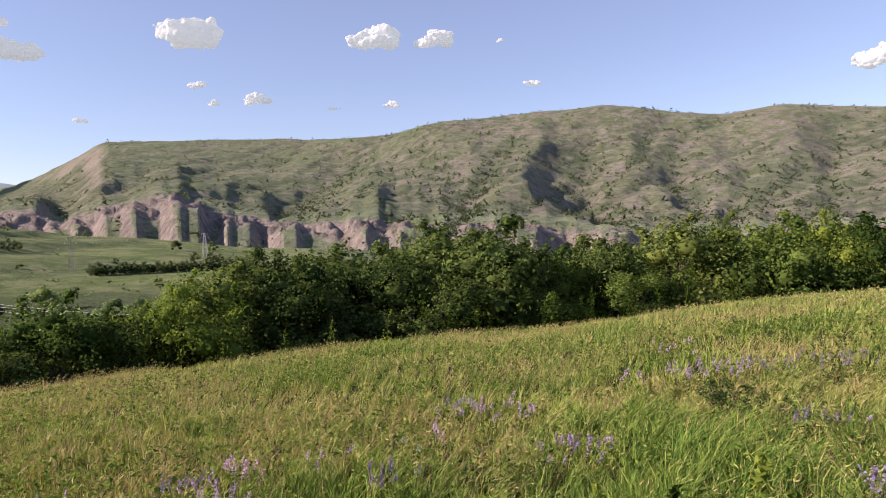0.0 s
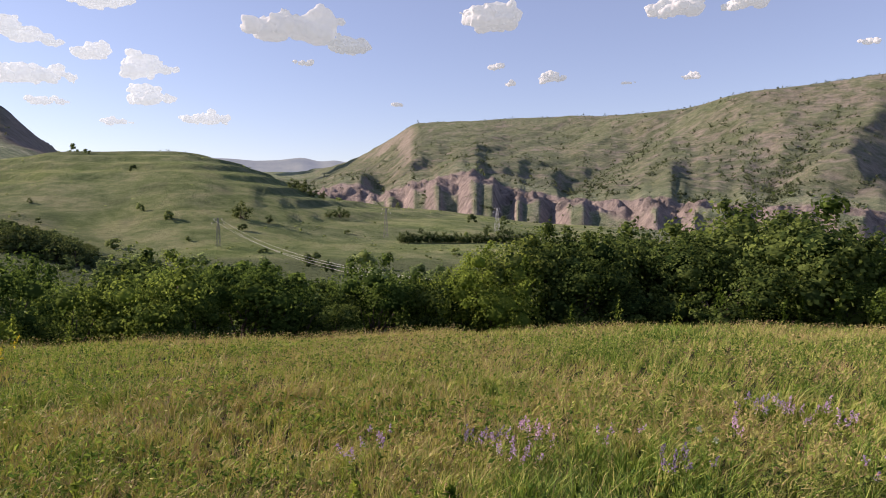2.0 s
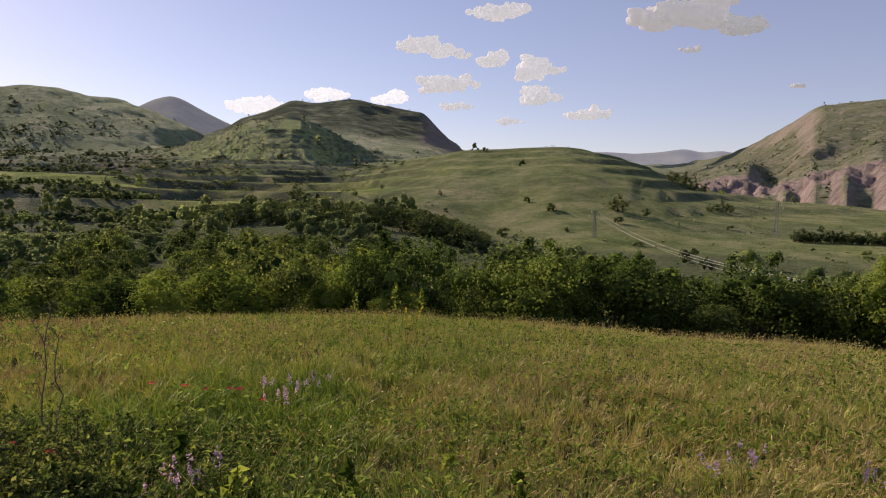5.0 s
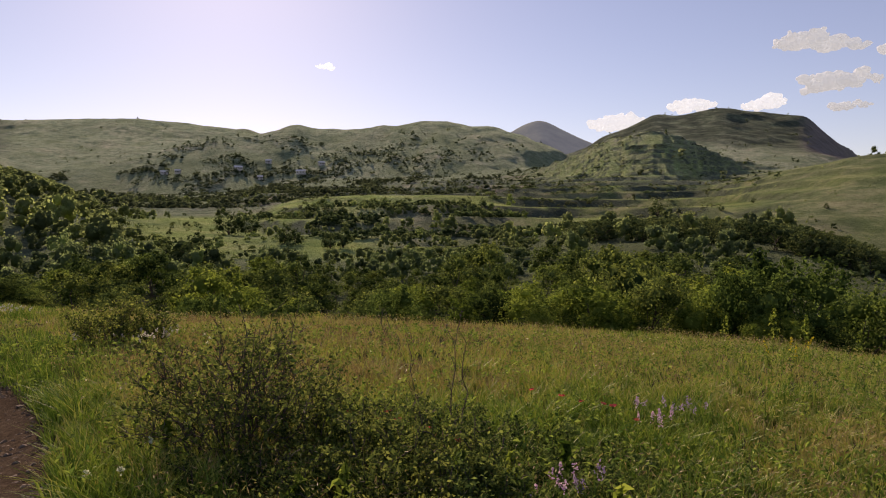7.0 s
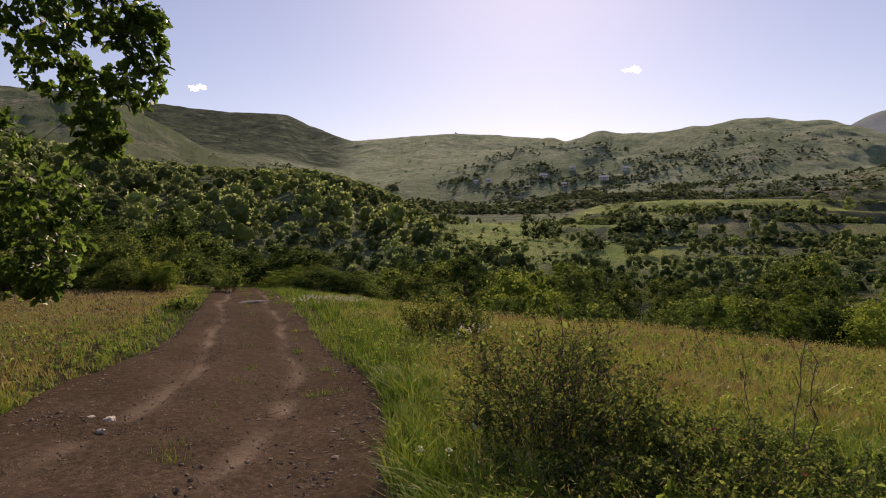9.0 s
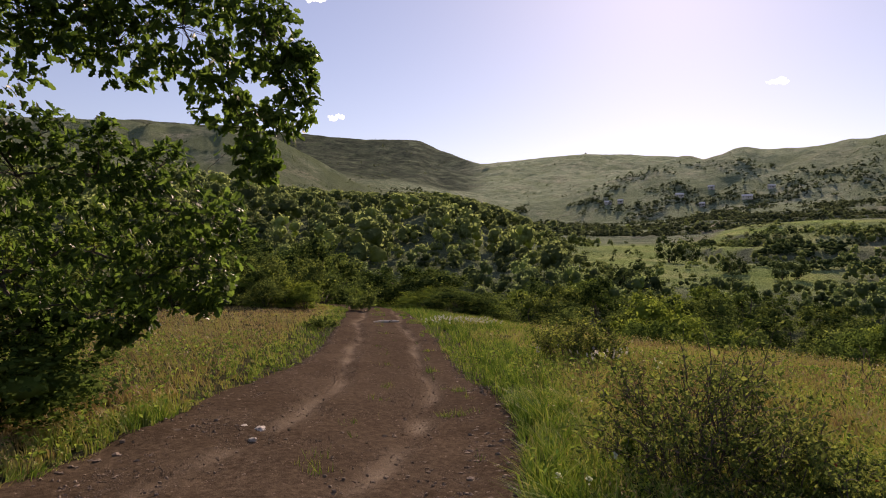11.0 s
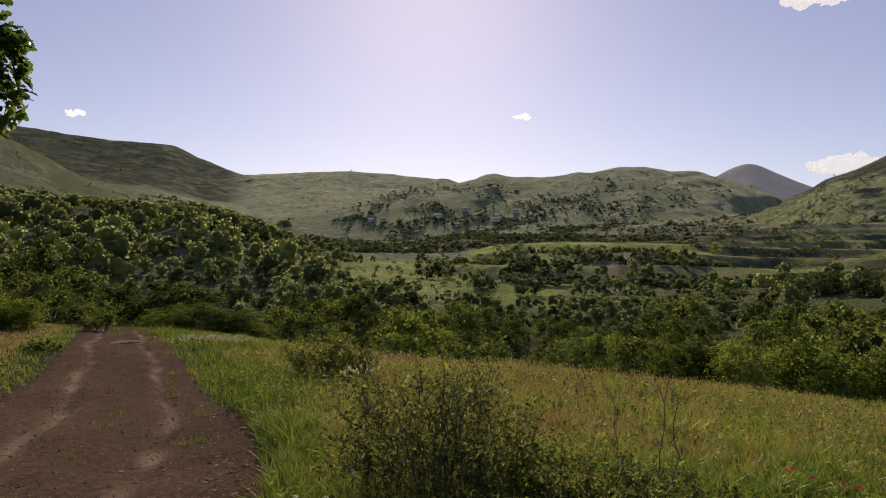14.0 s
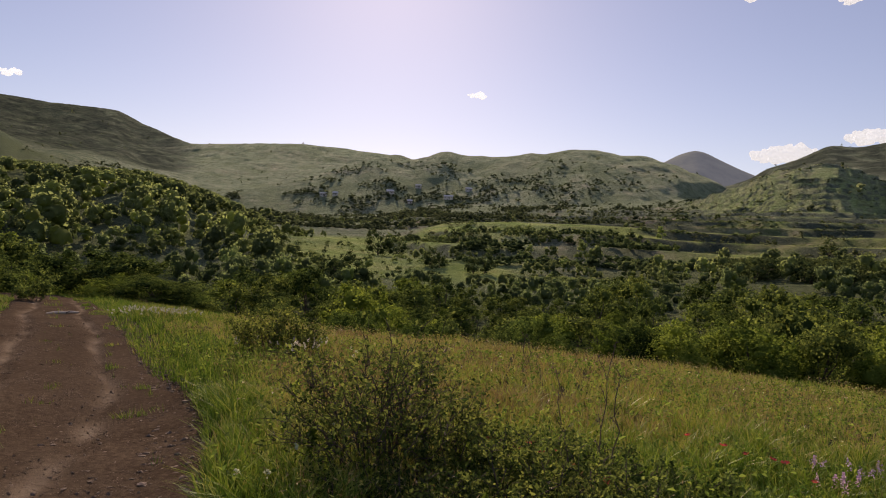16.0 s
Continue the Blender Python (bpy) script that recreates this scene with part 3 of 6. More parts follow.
def tube(points, radii, sides=6):
    """A tapered tube along points."""
    points, radii = np.asarray(points, float), np.asarray(radii, float)
    d = unit(np.gradient(points, axis=0))
    ref = np.where(np.abs(d[:, 2:3]) > 0.9, [[1.0, 0, 0]], [[0, 0, 1.0]])
    u = unit(np.cross(d, ref))
    v = np.cross(d, u)
    a = np.linspace(0, 2 * math.pi, sides, endpoint=False)
    ring = np.cos(a)[None, :, None] * u[:, None] + np.sin(a)[None, :, None] * v[:, None]
    verts = (points[:, None] + ring * radii[:, None, None]).reshape(-1, 3)
    i = np.arange(len(points) - 1)[:, None] * sides
    j = np.arange(sides)[None]
    faces = np.stack([i + j, i + (j + 1) % sides, i + sides + (j + 1) % sides, i + sides + j], -1).reshape(-1, 4)
    return verts, faces


def joined(pieces, rooted=False):
    """Several (verts, faces) as one; rooted: their first rings are tied together at the foot."""
    vs, fs, o = [], [], 0
    for v, f in pieces:
        if rooted and o:
            old = np.concatenate(vs)
            j = int(np.argmin(((old - v[0]) ** 2).sum(1)))
            fs.append(np.array([[j, (j + 1) % o, o + 1, o]]))
        vs.append(v)
        fs.append(f + o)
        o += len(v)
    return np.concatenate(vs), np.concatenate(fs)


def bent(a, b, n=6, sag=0.1):
    """A slightly crooked line from a to b."""
    a, b = np.asarray(a, float), np.asarray(b, float)
    t = np.linspace(0, 1, n)[:, None]
    wob = RNG.normal(size=(n, 3)) * sag * np.linalg.norm(b - a) * 0.15 * (t * (1 - t) * 4)
    arch = np.array([0, 0, 1.0]) * np.sin(t * math.pi) * sag * np.linalg.norm(b - a) * 0.3
    return a + (b - a) * t + wob + arch


def icosphere(sub):
    bm = bmesh.new()
    bmesh.ops.create_icosphere(bm, subdivisions=sub, radius=1)
    v = np.array([x.co[:] for x in bm.verts])
    f = np.array([[x.index for x in q.verts] for q in bm.faces])
    bm.free()
    return v, f


def tree_thing(name, leaf_mat, lobes, leaves, leaf_size, low=0.05, label="", category="tree", lean=0.0, stems=1):
    """A scrubby tree of height 1: forked trunk with limbs, and a crown of leaves round uneven lobes."""
    root = new(name)
    wood_pieces, lobe_c, lobe_r = [], [], []
    forks = [np.array([RNG.normal() * 0.03, RNG.normal() * 0.03, 0]) for _ in range(stems)]
    for k in range(lobes):
        f = RNG.uniform(low, 1)
        ang = RNG.uniform(0, 2 * math.pi)
        rad = (0.40 * math.sin(math.pi * min(0.95, 0.22 + 0.72 * f)) + 0.05) * RNG.uniform(0.55, 1.1)
        lr = RNG.uniform(0.15, 0.25)
        c = np.array([math.cos(ang) * rad + lean * f, math.sin(ang) * rad, min(f, 1) * (0.98 - lr) + lr * 0.4])
        lobe_c.append(c)
        lobe_r.append(lr)
        base = forks[k % stems]
        mid = base + (c - base) * np.array([0.18, 0.18, 0.45])
        line = np.concatenate([bent(base, mid, 3), bent(mid, c, 4, 0.5)[1:]])
        wood_pieces.append(tube(line, np.linspace(0.016, 0.003, len(line)) * (1.2 if k < 3 else 0.6), 4))
    # young shoots stand out of the crown
    for k in range(lobes):
        d = unit(RNG.normal(size=3) * [0.6, 0.6, 0.3] + [0, 0, 0.7])
        for s in (0.85, 1.12, 1.35):
            lobe_c.append(lobe_c[k] + d * lobe_r[k] * s)
            lobe_r.append(lobe_r[k] * RNG.uniform(0.16, 0.30))
    lobes = len(lobe_c)
    lobe_c, lobe_r = np.array(lobe_c), np.array(lobe_r)
    lobe_c[:, 2] = np.minimum(lobe_c[:, 2], 1.0)
    # dense twigs and shaded leaves fill each bough
    iv, if_ = icosphere(1)
    lump = 1 + 0.10 * RNG.normal(size=(lobes, len(iv), 1)).clip(-1.5, 1.5)
    core_v = (lobe_c[:, None] + iv[None] * lump * lobe_r[:, None, None] * [0.50, 0.50, 0.40]).reshape(-1, 3)
    core_v[:, 2] = np.maximum(core_v[:, 2], 0.0)
    core_f = (if_[None] + np.arange(lobes)[:, None, None] * len(iv)).reshape(-1, 3)
    pick = RNG.choice(lobes, leaves, p=lobe_r ** 1.7 / (lobe_r ** 1.7).sum())
    d = unit(RNG.normal(size=(leaves, 3)) + [0, 0, 0.25])
    rr = lobe_r[pick] * RNG.uniform(0.66, 1.06, leaves) ** 0.8 * (1 + 0.36 * np.abs(RNG.normal(size=leaves)) * (RNG.random(leaves) < 0.24))
    c = lobe_c[pick] + d * rr[:, None] * [1.05, 1.05, 0.85]
    c[:, 2] = np.maximum(c[:, 2], 0.01)
    n = unit(d + RNG.normal(size=(leaves, 3)) * 0.5 + [0, 0, 0.2])
    v, f = leaf_quads(c, n, leaf_size * RNG.uniform(0.6, 1.3, leaves), 0.75)
    soft = np.concatenate([np.tile(iv, (lobes, 1)), np.repeat(unit(d * 0.85 + n * 0.45), 4, 0)])
    cv, cf = joined([(core_v, core_f), (v, np.concatenate([f[:, [0, 1, 2]], f[:, [0, 2, 3]]]))])
    part("crown", mesh_of("crown", cv, cf, leaf_mat, True, None, soft), root)
    wv, wf = joined(wood_pieces, True)
    part("trunk", mesh_of("trunk", wv, wf, BARK, True), root)
    return tagged(root, label, category)


def ray_ground(az, el):
    """Where a line of sight from the eye at an azimuth and elevation meets the ground."""
    r = np.geomspace(1.0, 3000, 6000)
    x, y = polar(az, r)
    z = EYE + r * math.tan(radians(el))
    k = int(np.argmax(z < ground_z(x, y)))
    return float(x[k]), float(y[k]), float(r[k])


# ---- the dirt road ----
ROAD = np.array([(16, 7.5), (9, 3.6), (4.2, 0.9), (0.8, -1.25), (-2.6, -3.4), (-6.3, -5.25), (-10.25, -7.8), (-17.6, -13.2), (-24.9, -18.9), (-31.5, -24.4), (-35.8, -29.6), (-37.8, -35.0), (-38.6, -43.0)], float)


def spline(p, n):
    """A smooth line through plan points."""
    d = np.concatenate([[0], np.cumsum(np.linalg.norm(np.diff(p, axis=0), axis=1))])
    m = np.gradient(p, d, axis=0)
    t = np.linspace(0, d[-1], n)
    k = np.clip(np.searchsorted(d, t) - 1, 0, len(d) - 2)
    h = (d[k + 1] - d[k])[:, None]
    u = ((t - d[k])[:, None]) / h
    return (1 + 2 * u) * (1 - u) ** 2 * p[k] + u * (1 - u) ** 2 * h * m[k] + u * u * (3 - 2 * u) * p[k + 1] + u * u * (u - 1) * h * m[k + 1], t


LINE, ALONG = spline(ROAD, 420)
TAN = unit(np.gradient(LINE, axis=0))
NRM = np.stack([-TAN[:, 1], TAN[:, 0]], 1)


def road_offset(x, y):
    """Signed distance from the middle of the road; positive on the side of the left verge as it leads away."""
    x, y = np.atleast_1d(x), np.atleast_1d(y)
    best = np.full(len(x), 1e9)
    sgn = np.zeros(len(x))
    for k in range(0, len(LINE), 3):
        dx, dy = x - LINE[k, 0], y - LINE[k, 1]
        d = dx * dx + dy * dy
        near = d < best
        best[near] = d[near]
        sgn[near] = (dx * NRM[k, 0] + dy * NRM[k, 1])[near]
    return np.sqrt(best) * np.sign(sgn)


HALF = 1.47 + 0.55 * smooth01(17.0, 11.0, np.hypot(LINE[:, 0] + 2, LINE[:, 1] + 3) + 6)   # half width along the way
# the track is worn a hand's breadth into the ground
near_cells = R_ < 70
cut = np.abs(road_offset(X[near_cells], Y[near_cells]))
Z[near_cells] -= 0.10 * smooth01(2.6, 1.7, cut)
build_ground()


def road_material():
    m, n, l = material("dirt_road")
    p = n["Principled BSDF"]
    p.inputs["Roughness"].default_value = 0.93
    p.inputs["Specular IOR Level"].default_value = 0.0
    big, mid, fine = noise_node(n, l, 0.7, 5, 0.6), noise_node(n, l, 13, 7, 0.75), noise_node(n, l, 85, 5, 0.75)
    c = ramp(n, l, mid, [(0.32, (0.050, 0.038, 0.027)), (0.5, (0.086, 0.066, 0.047)), (0.70, (0.150, 0.118, 0.086))])
    c = mix(n, l, 0.5, c, ramp(n, l, big, [(0.36, (0.55, 0.50, 0.46)), (0.64, (1.12, 1.1, 1.08))]), "MULTIPLY")
    c = mix(n, l, attribute(n, "rut"), c, (0.29, 0.24, 0.178))
    c = mix(n, l, 0.6, c, ramp(n, l, fine, [(0.36, (0.42, 0.40, 0.38)), (0.5, (0.95, 0.95, 0.95)), (0.64, (1.45, 1.4, 1.3))]), "MULTIPLY")
    l.new(c, p.inputs["Base Color"])
    bump(n, l, mix(n, l, 0.4, fine, mid), 0.9, 0.028, p)
    return m


def build_road():
    na = 64
    s = np.linspace(-1, 1, na)
    edge = HALF + 0.05 + 0.12 * fbm(ALONG * 0.6, ALONG * 0, 3, 5)
    off = s[None] * edge[:, None] + 0.10 * fbm(ALONG[:, None] * 1.1 + s[None] * 0.3, s[None] * 0 + np.sign(s)[None] * 7, 3, 9) * np.abs(s[None]) ** 6
    px = LINE[:, 0][:, None] + NRM[:, 0][:, None] * off
    py = LINE[:, 1][:, None] + NRM[:, 1][:, None] * off
    w = 0.5 * fbm(ALONG * 0.16, ALONG * 0 + 2, 2, 3)[:, None]
    rut = np.exp(-((off - 0.72 - w) / 0.13) ** 2) + np.exp(-((off + 0.75 - w) / 0.13) ** 2)
    z = ground_z(px, py) + 0.085 - 0.045 * np.abs(s[None]) ** 8 - 0.05 * rut + 0.022 * fbm(px * 1.1, py * 1.1, 3, 19) + 0.014 * fbm(px * 6, py * 6, 3, 23)
    z += 0.05 * np.abs(s[None]) ** 5 * (1 - np.abs(s[None]) ** 10)
    tone = np.clip(rut * (0.35 + 0.9 * fbm(px * 0.9, py * 0.9, 3, 29)), 0, 1) * 0.8
    idx = np.arange(len(LINE) * na).reshape(len(LINE), na)
    f = np.stack([idx[:-1, :-1], idx[1:, :-1], idx[1:, 1:], idx[:-1, 1:]], -1).reshape(-1, 4)[:, ::-1]
    me = mesh_of("road", np.stack([px, py, z], -1).reshape(-1, 3), f, road_material(), True, {"rut": tone.ravel()})
    tagged(new("road", me), "rutted brown dirt track with loose stones", "road", kind="structure")
    # loose gravel lying on the track
    iv, if_ = icosphere(1)
    k = 30000
    t = np.where(RNG.random(k) < 0.85, 111 + 110 * RNG.random(k) ** 1.5, 40 + 315 * RNG.random(k)).astype(int)
    o = RNG.uniform(-1.5, 1.5, k)
    o = np.where(RNG.random(k) < 0.4, np.sign(o) * (1.6 - np.abs(RNG.normal(size=k)) * 0.28), o)
    gx, gy = LINE[t, 0] + NRM[t, 0] * o + RNG.normal(size=k) * 0.05, LINE[t, 1] + NRM[t, 1] * o + RNG.normal(size=k) * 0.05
    size = np.abs(RNG.lognormal(-5.25, 0.5, k)).clip(0.0035, 0.032)
    clod = RNG.random(k) < 0.10
    size = np.where(clod, RNG.lognormal(-4.3, 0.4, k).clip(0.008, 0.035), size)
    o = np.where(clod, np.where(RNG.random(k) < 0.75, -1, 1) * RNG.uniform(1.35, 1.95, k), o)
    gx, gy = np.where(clod, LINE[t, 0] + NRM[t, 0] * o, gx), np.where(clod, LINE[t, 1] + NRM[t, 1] * o, gy)
    jit = 1 + 0.3 * RNG.normal(size=(k, len(iv), 1)).clip(-1.5, 1.5)
    sc = size[:, None, None] * RNG.uniform(0.6, 1.3, (k, 1, 3)) * [1, 1, 0.7]
    v = iv[None] * jit * sc + np.stack([gx, gy, ground_z(gx, gy) + 0.082 + size * 0.2], -1)[:, None]
    f = (if_[None] + np.arange(k)[:, None, None] * len(iv)).reshape(-1, 3)
    STONE = simple("road_stone", (0.07, 0.052, 0.038), (0.27, 0.205, 0.15), 9, 0.95)
    tagged(new("gravel", mesh_of("gravel", v.reshape(-1, 3), f, STONE)), "loose grey-brown gravel strewn on the dirt track", "gravel", kind="stuff")


build_road()


def stone_thing(name, az, el, size, dark, light, label, flat=0.6, turn=0):
    iv, if_ = icosphere(3)
    lump = np.array([1 + 0.28 * noise.noise(Vector(p * 1.4 + size * 31)) + 0.14 * noise.noise(Vector(p * 4)) for p in iv])
    v = iv * lump[:, None] * size * [1, 0.75, flat]
    x, y, _ = ray_ground(az, el)
    ob = new(name, mesh_of(name, v, if_, simple("pale_stone", dark, light, 14, 0.9), False))
    ob.matrix_world = pose(x, y, float(ground_z(x, y)) + 0.045 + size * flat * 0.45, 0, 0, turn)
    return tagged(ob, label, "stone", "pale stones on the track")


stone_thing("stone", 137.4, -15.3, 0.075, (0.30, 0.27, 0.22), (0.62, 0.57, 0.50), "pale limestone lump lying on the dirt track", 0.5, 20)
stone_thing("stone", 138.6, -15.0, 0.060, (0.30, 0.27, 0.22), (0.62, 0.57, 0.50), "pale limestone lump lying on the dirt track", 0.5, 80)
stone_thing("stone", 138.0, -16.0, 0.045, (0.30, 0.27, 0.22), (0.62, 0.57, 0.50), "small pale limestone lump lying on the dirt track", 0.5, 130)


def log_thing():
    x, y, r = ray_ground(126.6, -6.85)
    v, f = tube(bent((-0.45, 0, 0), (0.45, 0.08, 0.03), 8, 0.05), [0.035, 0.05, 0.055, 0.052, 0.05, 0.046, 0.04, 0.03], 8)
    root = new("log")
    part("stem", mesh_of("stem", v, f, simple("bleached_wood", (0.36, 0.30, 0.23), (0.66, 0.57, 0.46), 12, 0.85), True), root)
    v, f = tube(bent((0.1, 0.02, 0.02), (0.25, -0.2, 0.1), 5), np.linspace(0.02, 0.008, 5), 6)
    part("twig", mesh_of("twig", v, f, BARK, True), root)
    root.matrix_world = pose(x, y, float(ground_z(x, y)) + 0.09, 0, 0, 118)
    tagged(root, "bleached broken branch lying on the dirt track", "log")


log_thing()


# ---- belt of scrub trees below the meadow's edge ----
TOP_E = curve("-60:0.6 -34.2:0.6 -28:0.6 -22:0.4 -19:-0.4 -14.7:-1.7 -8.6:-1.6 -5.3:-0.5 -1:0.9 1.5:0.2 3.5:-1.6 10:-1.4 15:-2.3 18.8:-3.2 22.6:-4.6 26:-4.6 29.6:-4.4 33:-3.8 36:-4.1 39:-2.9 41.5:-3.6 45:-3.2 48:-3.7 50.7:-3.6 54.4:-4.2 58.5:-2.7 61.5:-3.6 65.5:-4.6 67.8:-3.8 70.3:-2.9 72.5:-4.0 75:-4.8 82:-5.2 90:-4.6 94:-4.8 101:-5.4 107:-5.2 112:-5.5 118:-5", 0.8)

BELT = [tree_thing("scrub_oak", LEAF_BELT if k < 3 else LEAF_GLOSSY, RNG.integers(10, 14), 5600, 0.031, 0.08, "dense dark green scrub oak below the meadow edge", "tree", RNG.normal() * 0.05, 3) for k in range(6)]
LIGHT = [tree_thing("shrub", LEAF_LIGHT, 15, 6500, 0.027, 0.02, "bright yellow-green shrub beside the dark scrub oaks", "shrub", 0, 4) for _ in range(2)]
for proto in BELT + LIGHT:
    proto["spare"] = 1


def stand(proto, x, y, height, width, turn, group):
    """A copy of a plant of height 1 at its place; the roots go a little into the ground."""
    z = float(ground_z(x, y)) - 0.05
    ob = copy_thing(proto, pose(x, y, z, 0, 0, turn) @ Matrix.Diagonal((width, width, height, 1)))
    if "spare" in ob:
        del ob["spare"]
    return tagged(ob, group=group)


def plant_belt():
    for row, (gap, off, drop) in enumerate(((3.5, 5.0, 0.0), (3.6, 10.5, -0.2), (6.2, 2.6, -2.6))):
        az = -42.0
        while az < 119:
            r = float(EDGE_R(az)) + off + RNG.uniform(-1.2, 1.6)
            if 112 < az:
                r = 31 + off * 1.2
            x, y = polar(az, r)
            if row and az > 58 and RNG.random() < (0.45 if row == 1 else 0.6):
                az += math.degrees(gap / r)
                continue
            top = EYE + r * math.tan(radians(float(TOP_E(az)) + drop + RNG.uniform(-1.9, 0.25)))
            h = top - float(ground_z(x, y))
            if h > 0.9:
                w = max(h * (RNG.uniform(0.95, 1.25) if az < 58 else RNG.uniform(0.75, 1.1)), 2.4) if row < 2 else h * RNG.uniform(1.1, 1.5)
                stand(BELT[RNG.integers(0, 3) + (3 if (az > 28 or az < -4) and RNG.random() < (0.5 if az > 0 else 0.75) else 0)], x, y, h * 1.03, w, RNG.uniform(0, 360), "scrub trees along the meadow")
            az += math.degrees(gap / r) * RNG.uniform(0.75, 1.2) * (0.7 if az < 60 else 1)


plant_belt()
for az, r, top, w in ((19.3, 24.0, -3.0, 3.4), (22.5, 24.5, -5.2, 2.6), (72.0, 23.5, -5.3, 3.3), (70.0, 24.5, -6.3, 2.2), (63.5, 24.5, -5.3, 2.9), (77.0, 23.6, -5.7, 2.6), (82.0, 25, -6.2, 2.6), (57, 22.6, -7.3, 1.7), (59.5, 22.4, -7.5, 1.6), (-24, 33, 0.4, 4.5), (-31, 34, 0.3, 4.2)):
    x, y = polar(az, r)
    z = float(ground_z(x, y))
    stand(LIGHT[RNG.integers(0, 2)], x, y, EYE + r * math.tan(radians(top)) - z, w, RNG.uniform(0, 360), "bright shrubs along the meadow")


# ---- woods and shrubs of the valley and the hills ----
def crown_pattern(boughs, leaves, leaf):
    """A crown one unit wide and high: boughs heaped in a dome, each a dense knot wrapped in leaf sprays."""
    iv, if_ = icosphere(1)
    t = RNG.random(boughs)
    ang = RNG.uniform(0, 2 * math.pi, boughs)
    c = np.stack([np.cos(ang) * 0.34 * np.sqrt(1 - t ** 2.2), np.sin(ang) * 0.34 * np.sqrt(1 - t ** 2.2), 0.16 + 0.62 * t], -1) * RNG.uniform(0.8, 1.05, (boughs, 1))
    rad = RNG.uniform(0.14, 0.24, boughs)
    lump = 1 + 0.18 * RNG.normal(size=(boughs, len(iv), 1)).clip(-1.5, 1.5)
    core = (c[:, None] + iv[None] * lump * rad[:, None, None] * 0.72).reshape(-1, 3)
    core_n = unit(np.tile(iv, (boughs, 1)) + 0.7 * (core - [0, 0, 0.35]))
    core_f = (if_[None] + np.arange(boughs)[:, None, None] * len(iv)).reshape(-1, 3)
    pick = RNG.choice(boughs, leaves, p=rad ** 2 / (rad ** 2).sum())
    d = unit(RNG.normal(size=(leaves, 3)) + unit(c[pick] - [0, 0, 0.3]) * 0.9 + [0, 0, 0.2])
    lc = c[pick] + d * (rad[pick] * RNG.uniform(0.68, 1.16, leaves))[:, None]
    n = unit(d + RNG.normal(size=(leaves, 3)) * 0.55)
    lv, lf = leaf_quads(lc, n, leaf * RNG.uniform(0.6, 1.35, leaves), 0.8)
    v, f = joined([(core, core_f), (lv, np.concatenate([lf[:, [0, 1, 2]], lf[:, [0, 2, 3]]]))])
    v[:, 2] = np.maximum(v[:, 2], -0.02)
    # knots toned darker to paint the shade inside the crown
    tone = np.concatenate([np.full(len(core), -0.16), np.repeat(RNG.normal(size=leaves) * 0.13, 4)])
    return v, f, np.concatenate([core_n, np.repeat(unit(d * 0.8 + n * 0.6), 4, 0)]), tone


def foliage_mass(x, y, w, h, boughs, leaves, leaf, name, mat, label, category):
    """Many crowns in one mesh, out of a few patterns, each turned and sized for its place."""
    patterns = [crown_pattern(boughs, leaves, leaf) for _ in range(7)]
    kind_of = RNG.integers(0, 7, len(x))
    turn = RNG.uniform(0, 2 * math.pi, len(x))
    z = ground_z(x, y)
    tone_of = RNG.normal(0.48, 0.26, len(x))
    vs, fs, ns, ts, o = [], [], [], [], 0
    for q, (v, f, n, t) in enumerate(patterns):
        i = np.flatnonzero(kind_of == q)
        if not len(i):
            continue
        co, si = np.cos(turn[i])[:, None], np.sin(turn[i])[:, None]

        def spun(a):
            return np.stack([a[None, :, 0] * co - a[None, :, 1] * si, a[None, :, 0] * si + a[None, :, 1] * co, np.broadcast_to(a[None, :, 2], (len(i), len(a)))], -1)
        size = np.stack([w[i], w[i], h[i]], -1)[:, None]
        vs.append((spun(v) * size + np.stack([x[i], y[i], z[i]], -1)[:, None]).reshape(-1, 3))
        ns.append(unit(spun(n) / size).reshape(-1, 3))
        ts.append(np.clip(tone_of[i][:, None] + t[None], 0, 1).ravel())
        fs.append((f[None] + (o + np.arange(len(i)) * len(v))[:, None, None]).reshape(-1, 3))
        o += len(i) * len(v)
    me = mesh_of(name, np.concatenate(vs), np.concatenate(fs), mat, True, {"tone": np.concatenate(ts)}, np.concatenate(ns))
    return tagged(new(name, me), label, category, kind="stuff")


LEAF_MASS = leaf_material("wood_foliage", (0.080, 0.112, 0.066), (0.265, 0.335, 0.165), thin=0.55, gloss=0.5, attr="tone", through=1.7)
LEAF_SCRUB = leaf_material("scrub_foliage", (0.104, 0.124, 0.086), (0.25, 0.28, 0.18), thin=0.52, gloss=0.5, attr="tone", through=1.7)


VALLEY = [tree_thing("valley_tree", LEAF_BELT if k < 4 else LEAF_LIGHT, RNG.integers(8, 12), 2200, 0.042, 0.06, "rounded green scrub tree in the valley", "tree", 0, 2) for k in range(5)]
for proto in VALLEY:
    proto["spare"] = 1
TREE_TOP = curve("-40:-3 58:-3.4 64:-3.2 72:-2.8 80:-2.6 92:-2.6 104:-2.2 110:-1.0 112.6:1.6 117.4:3.6 121.6:4.6 127:4.5 132.6:4.95 139:6.2 150:6.8 160:6.8", 0.6)


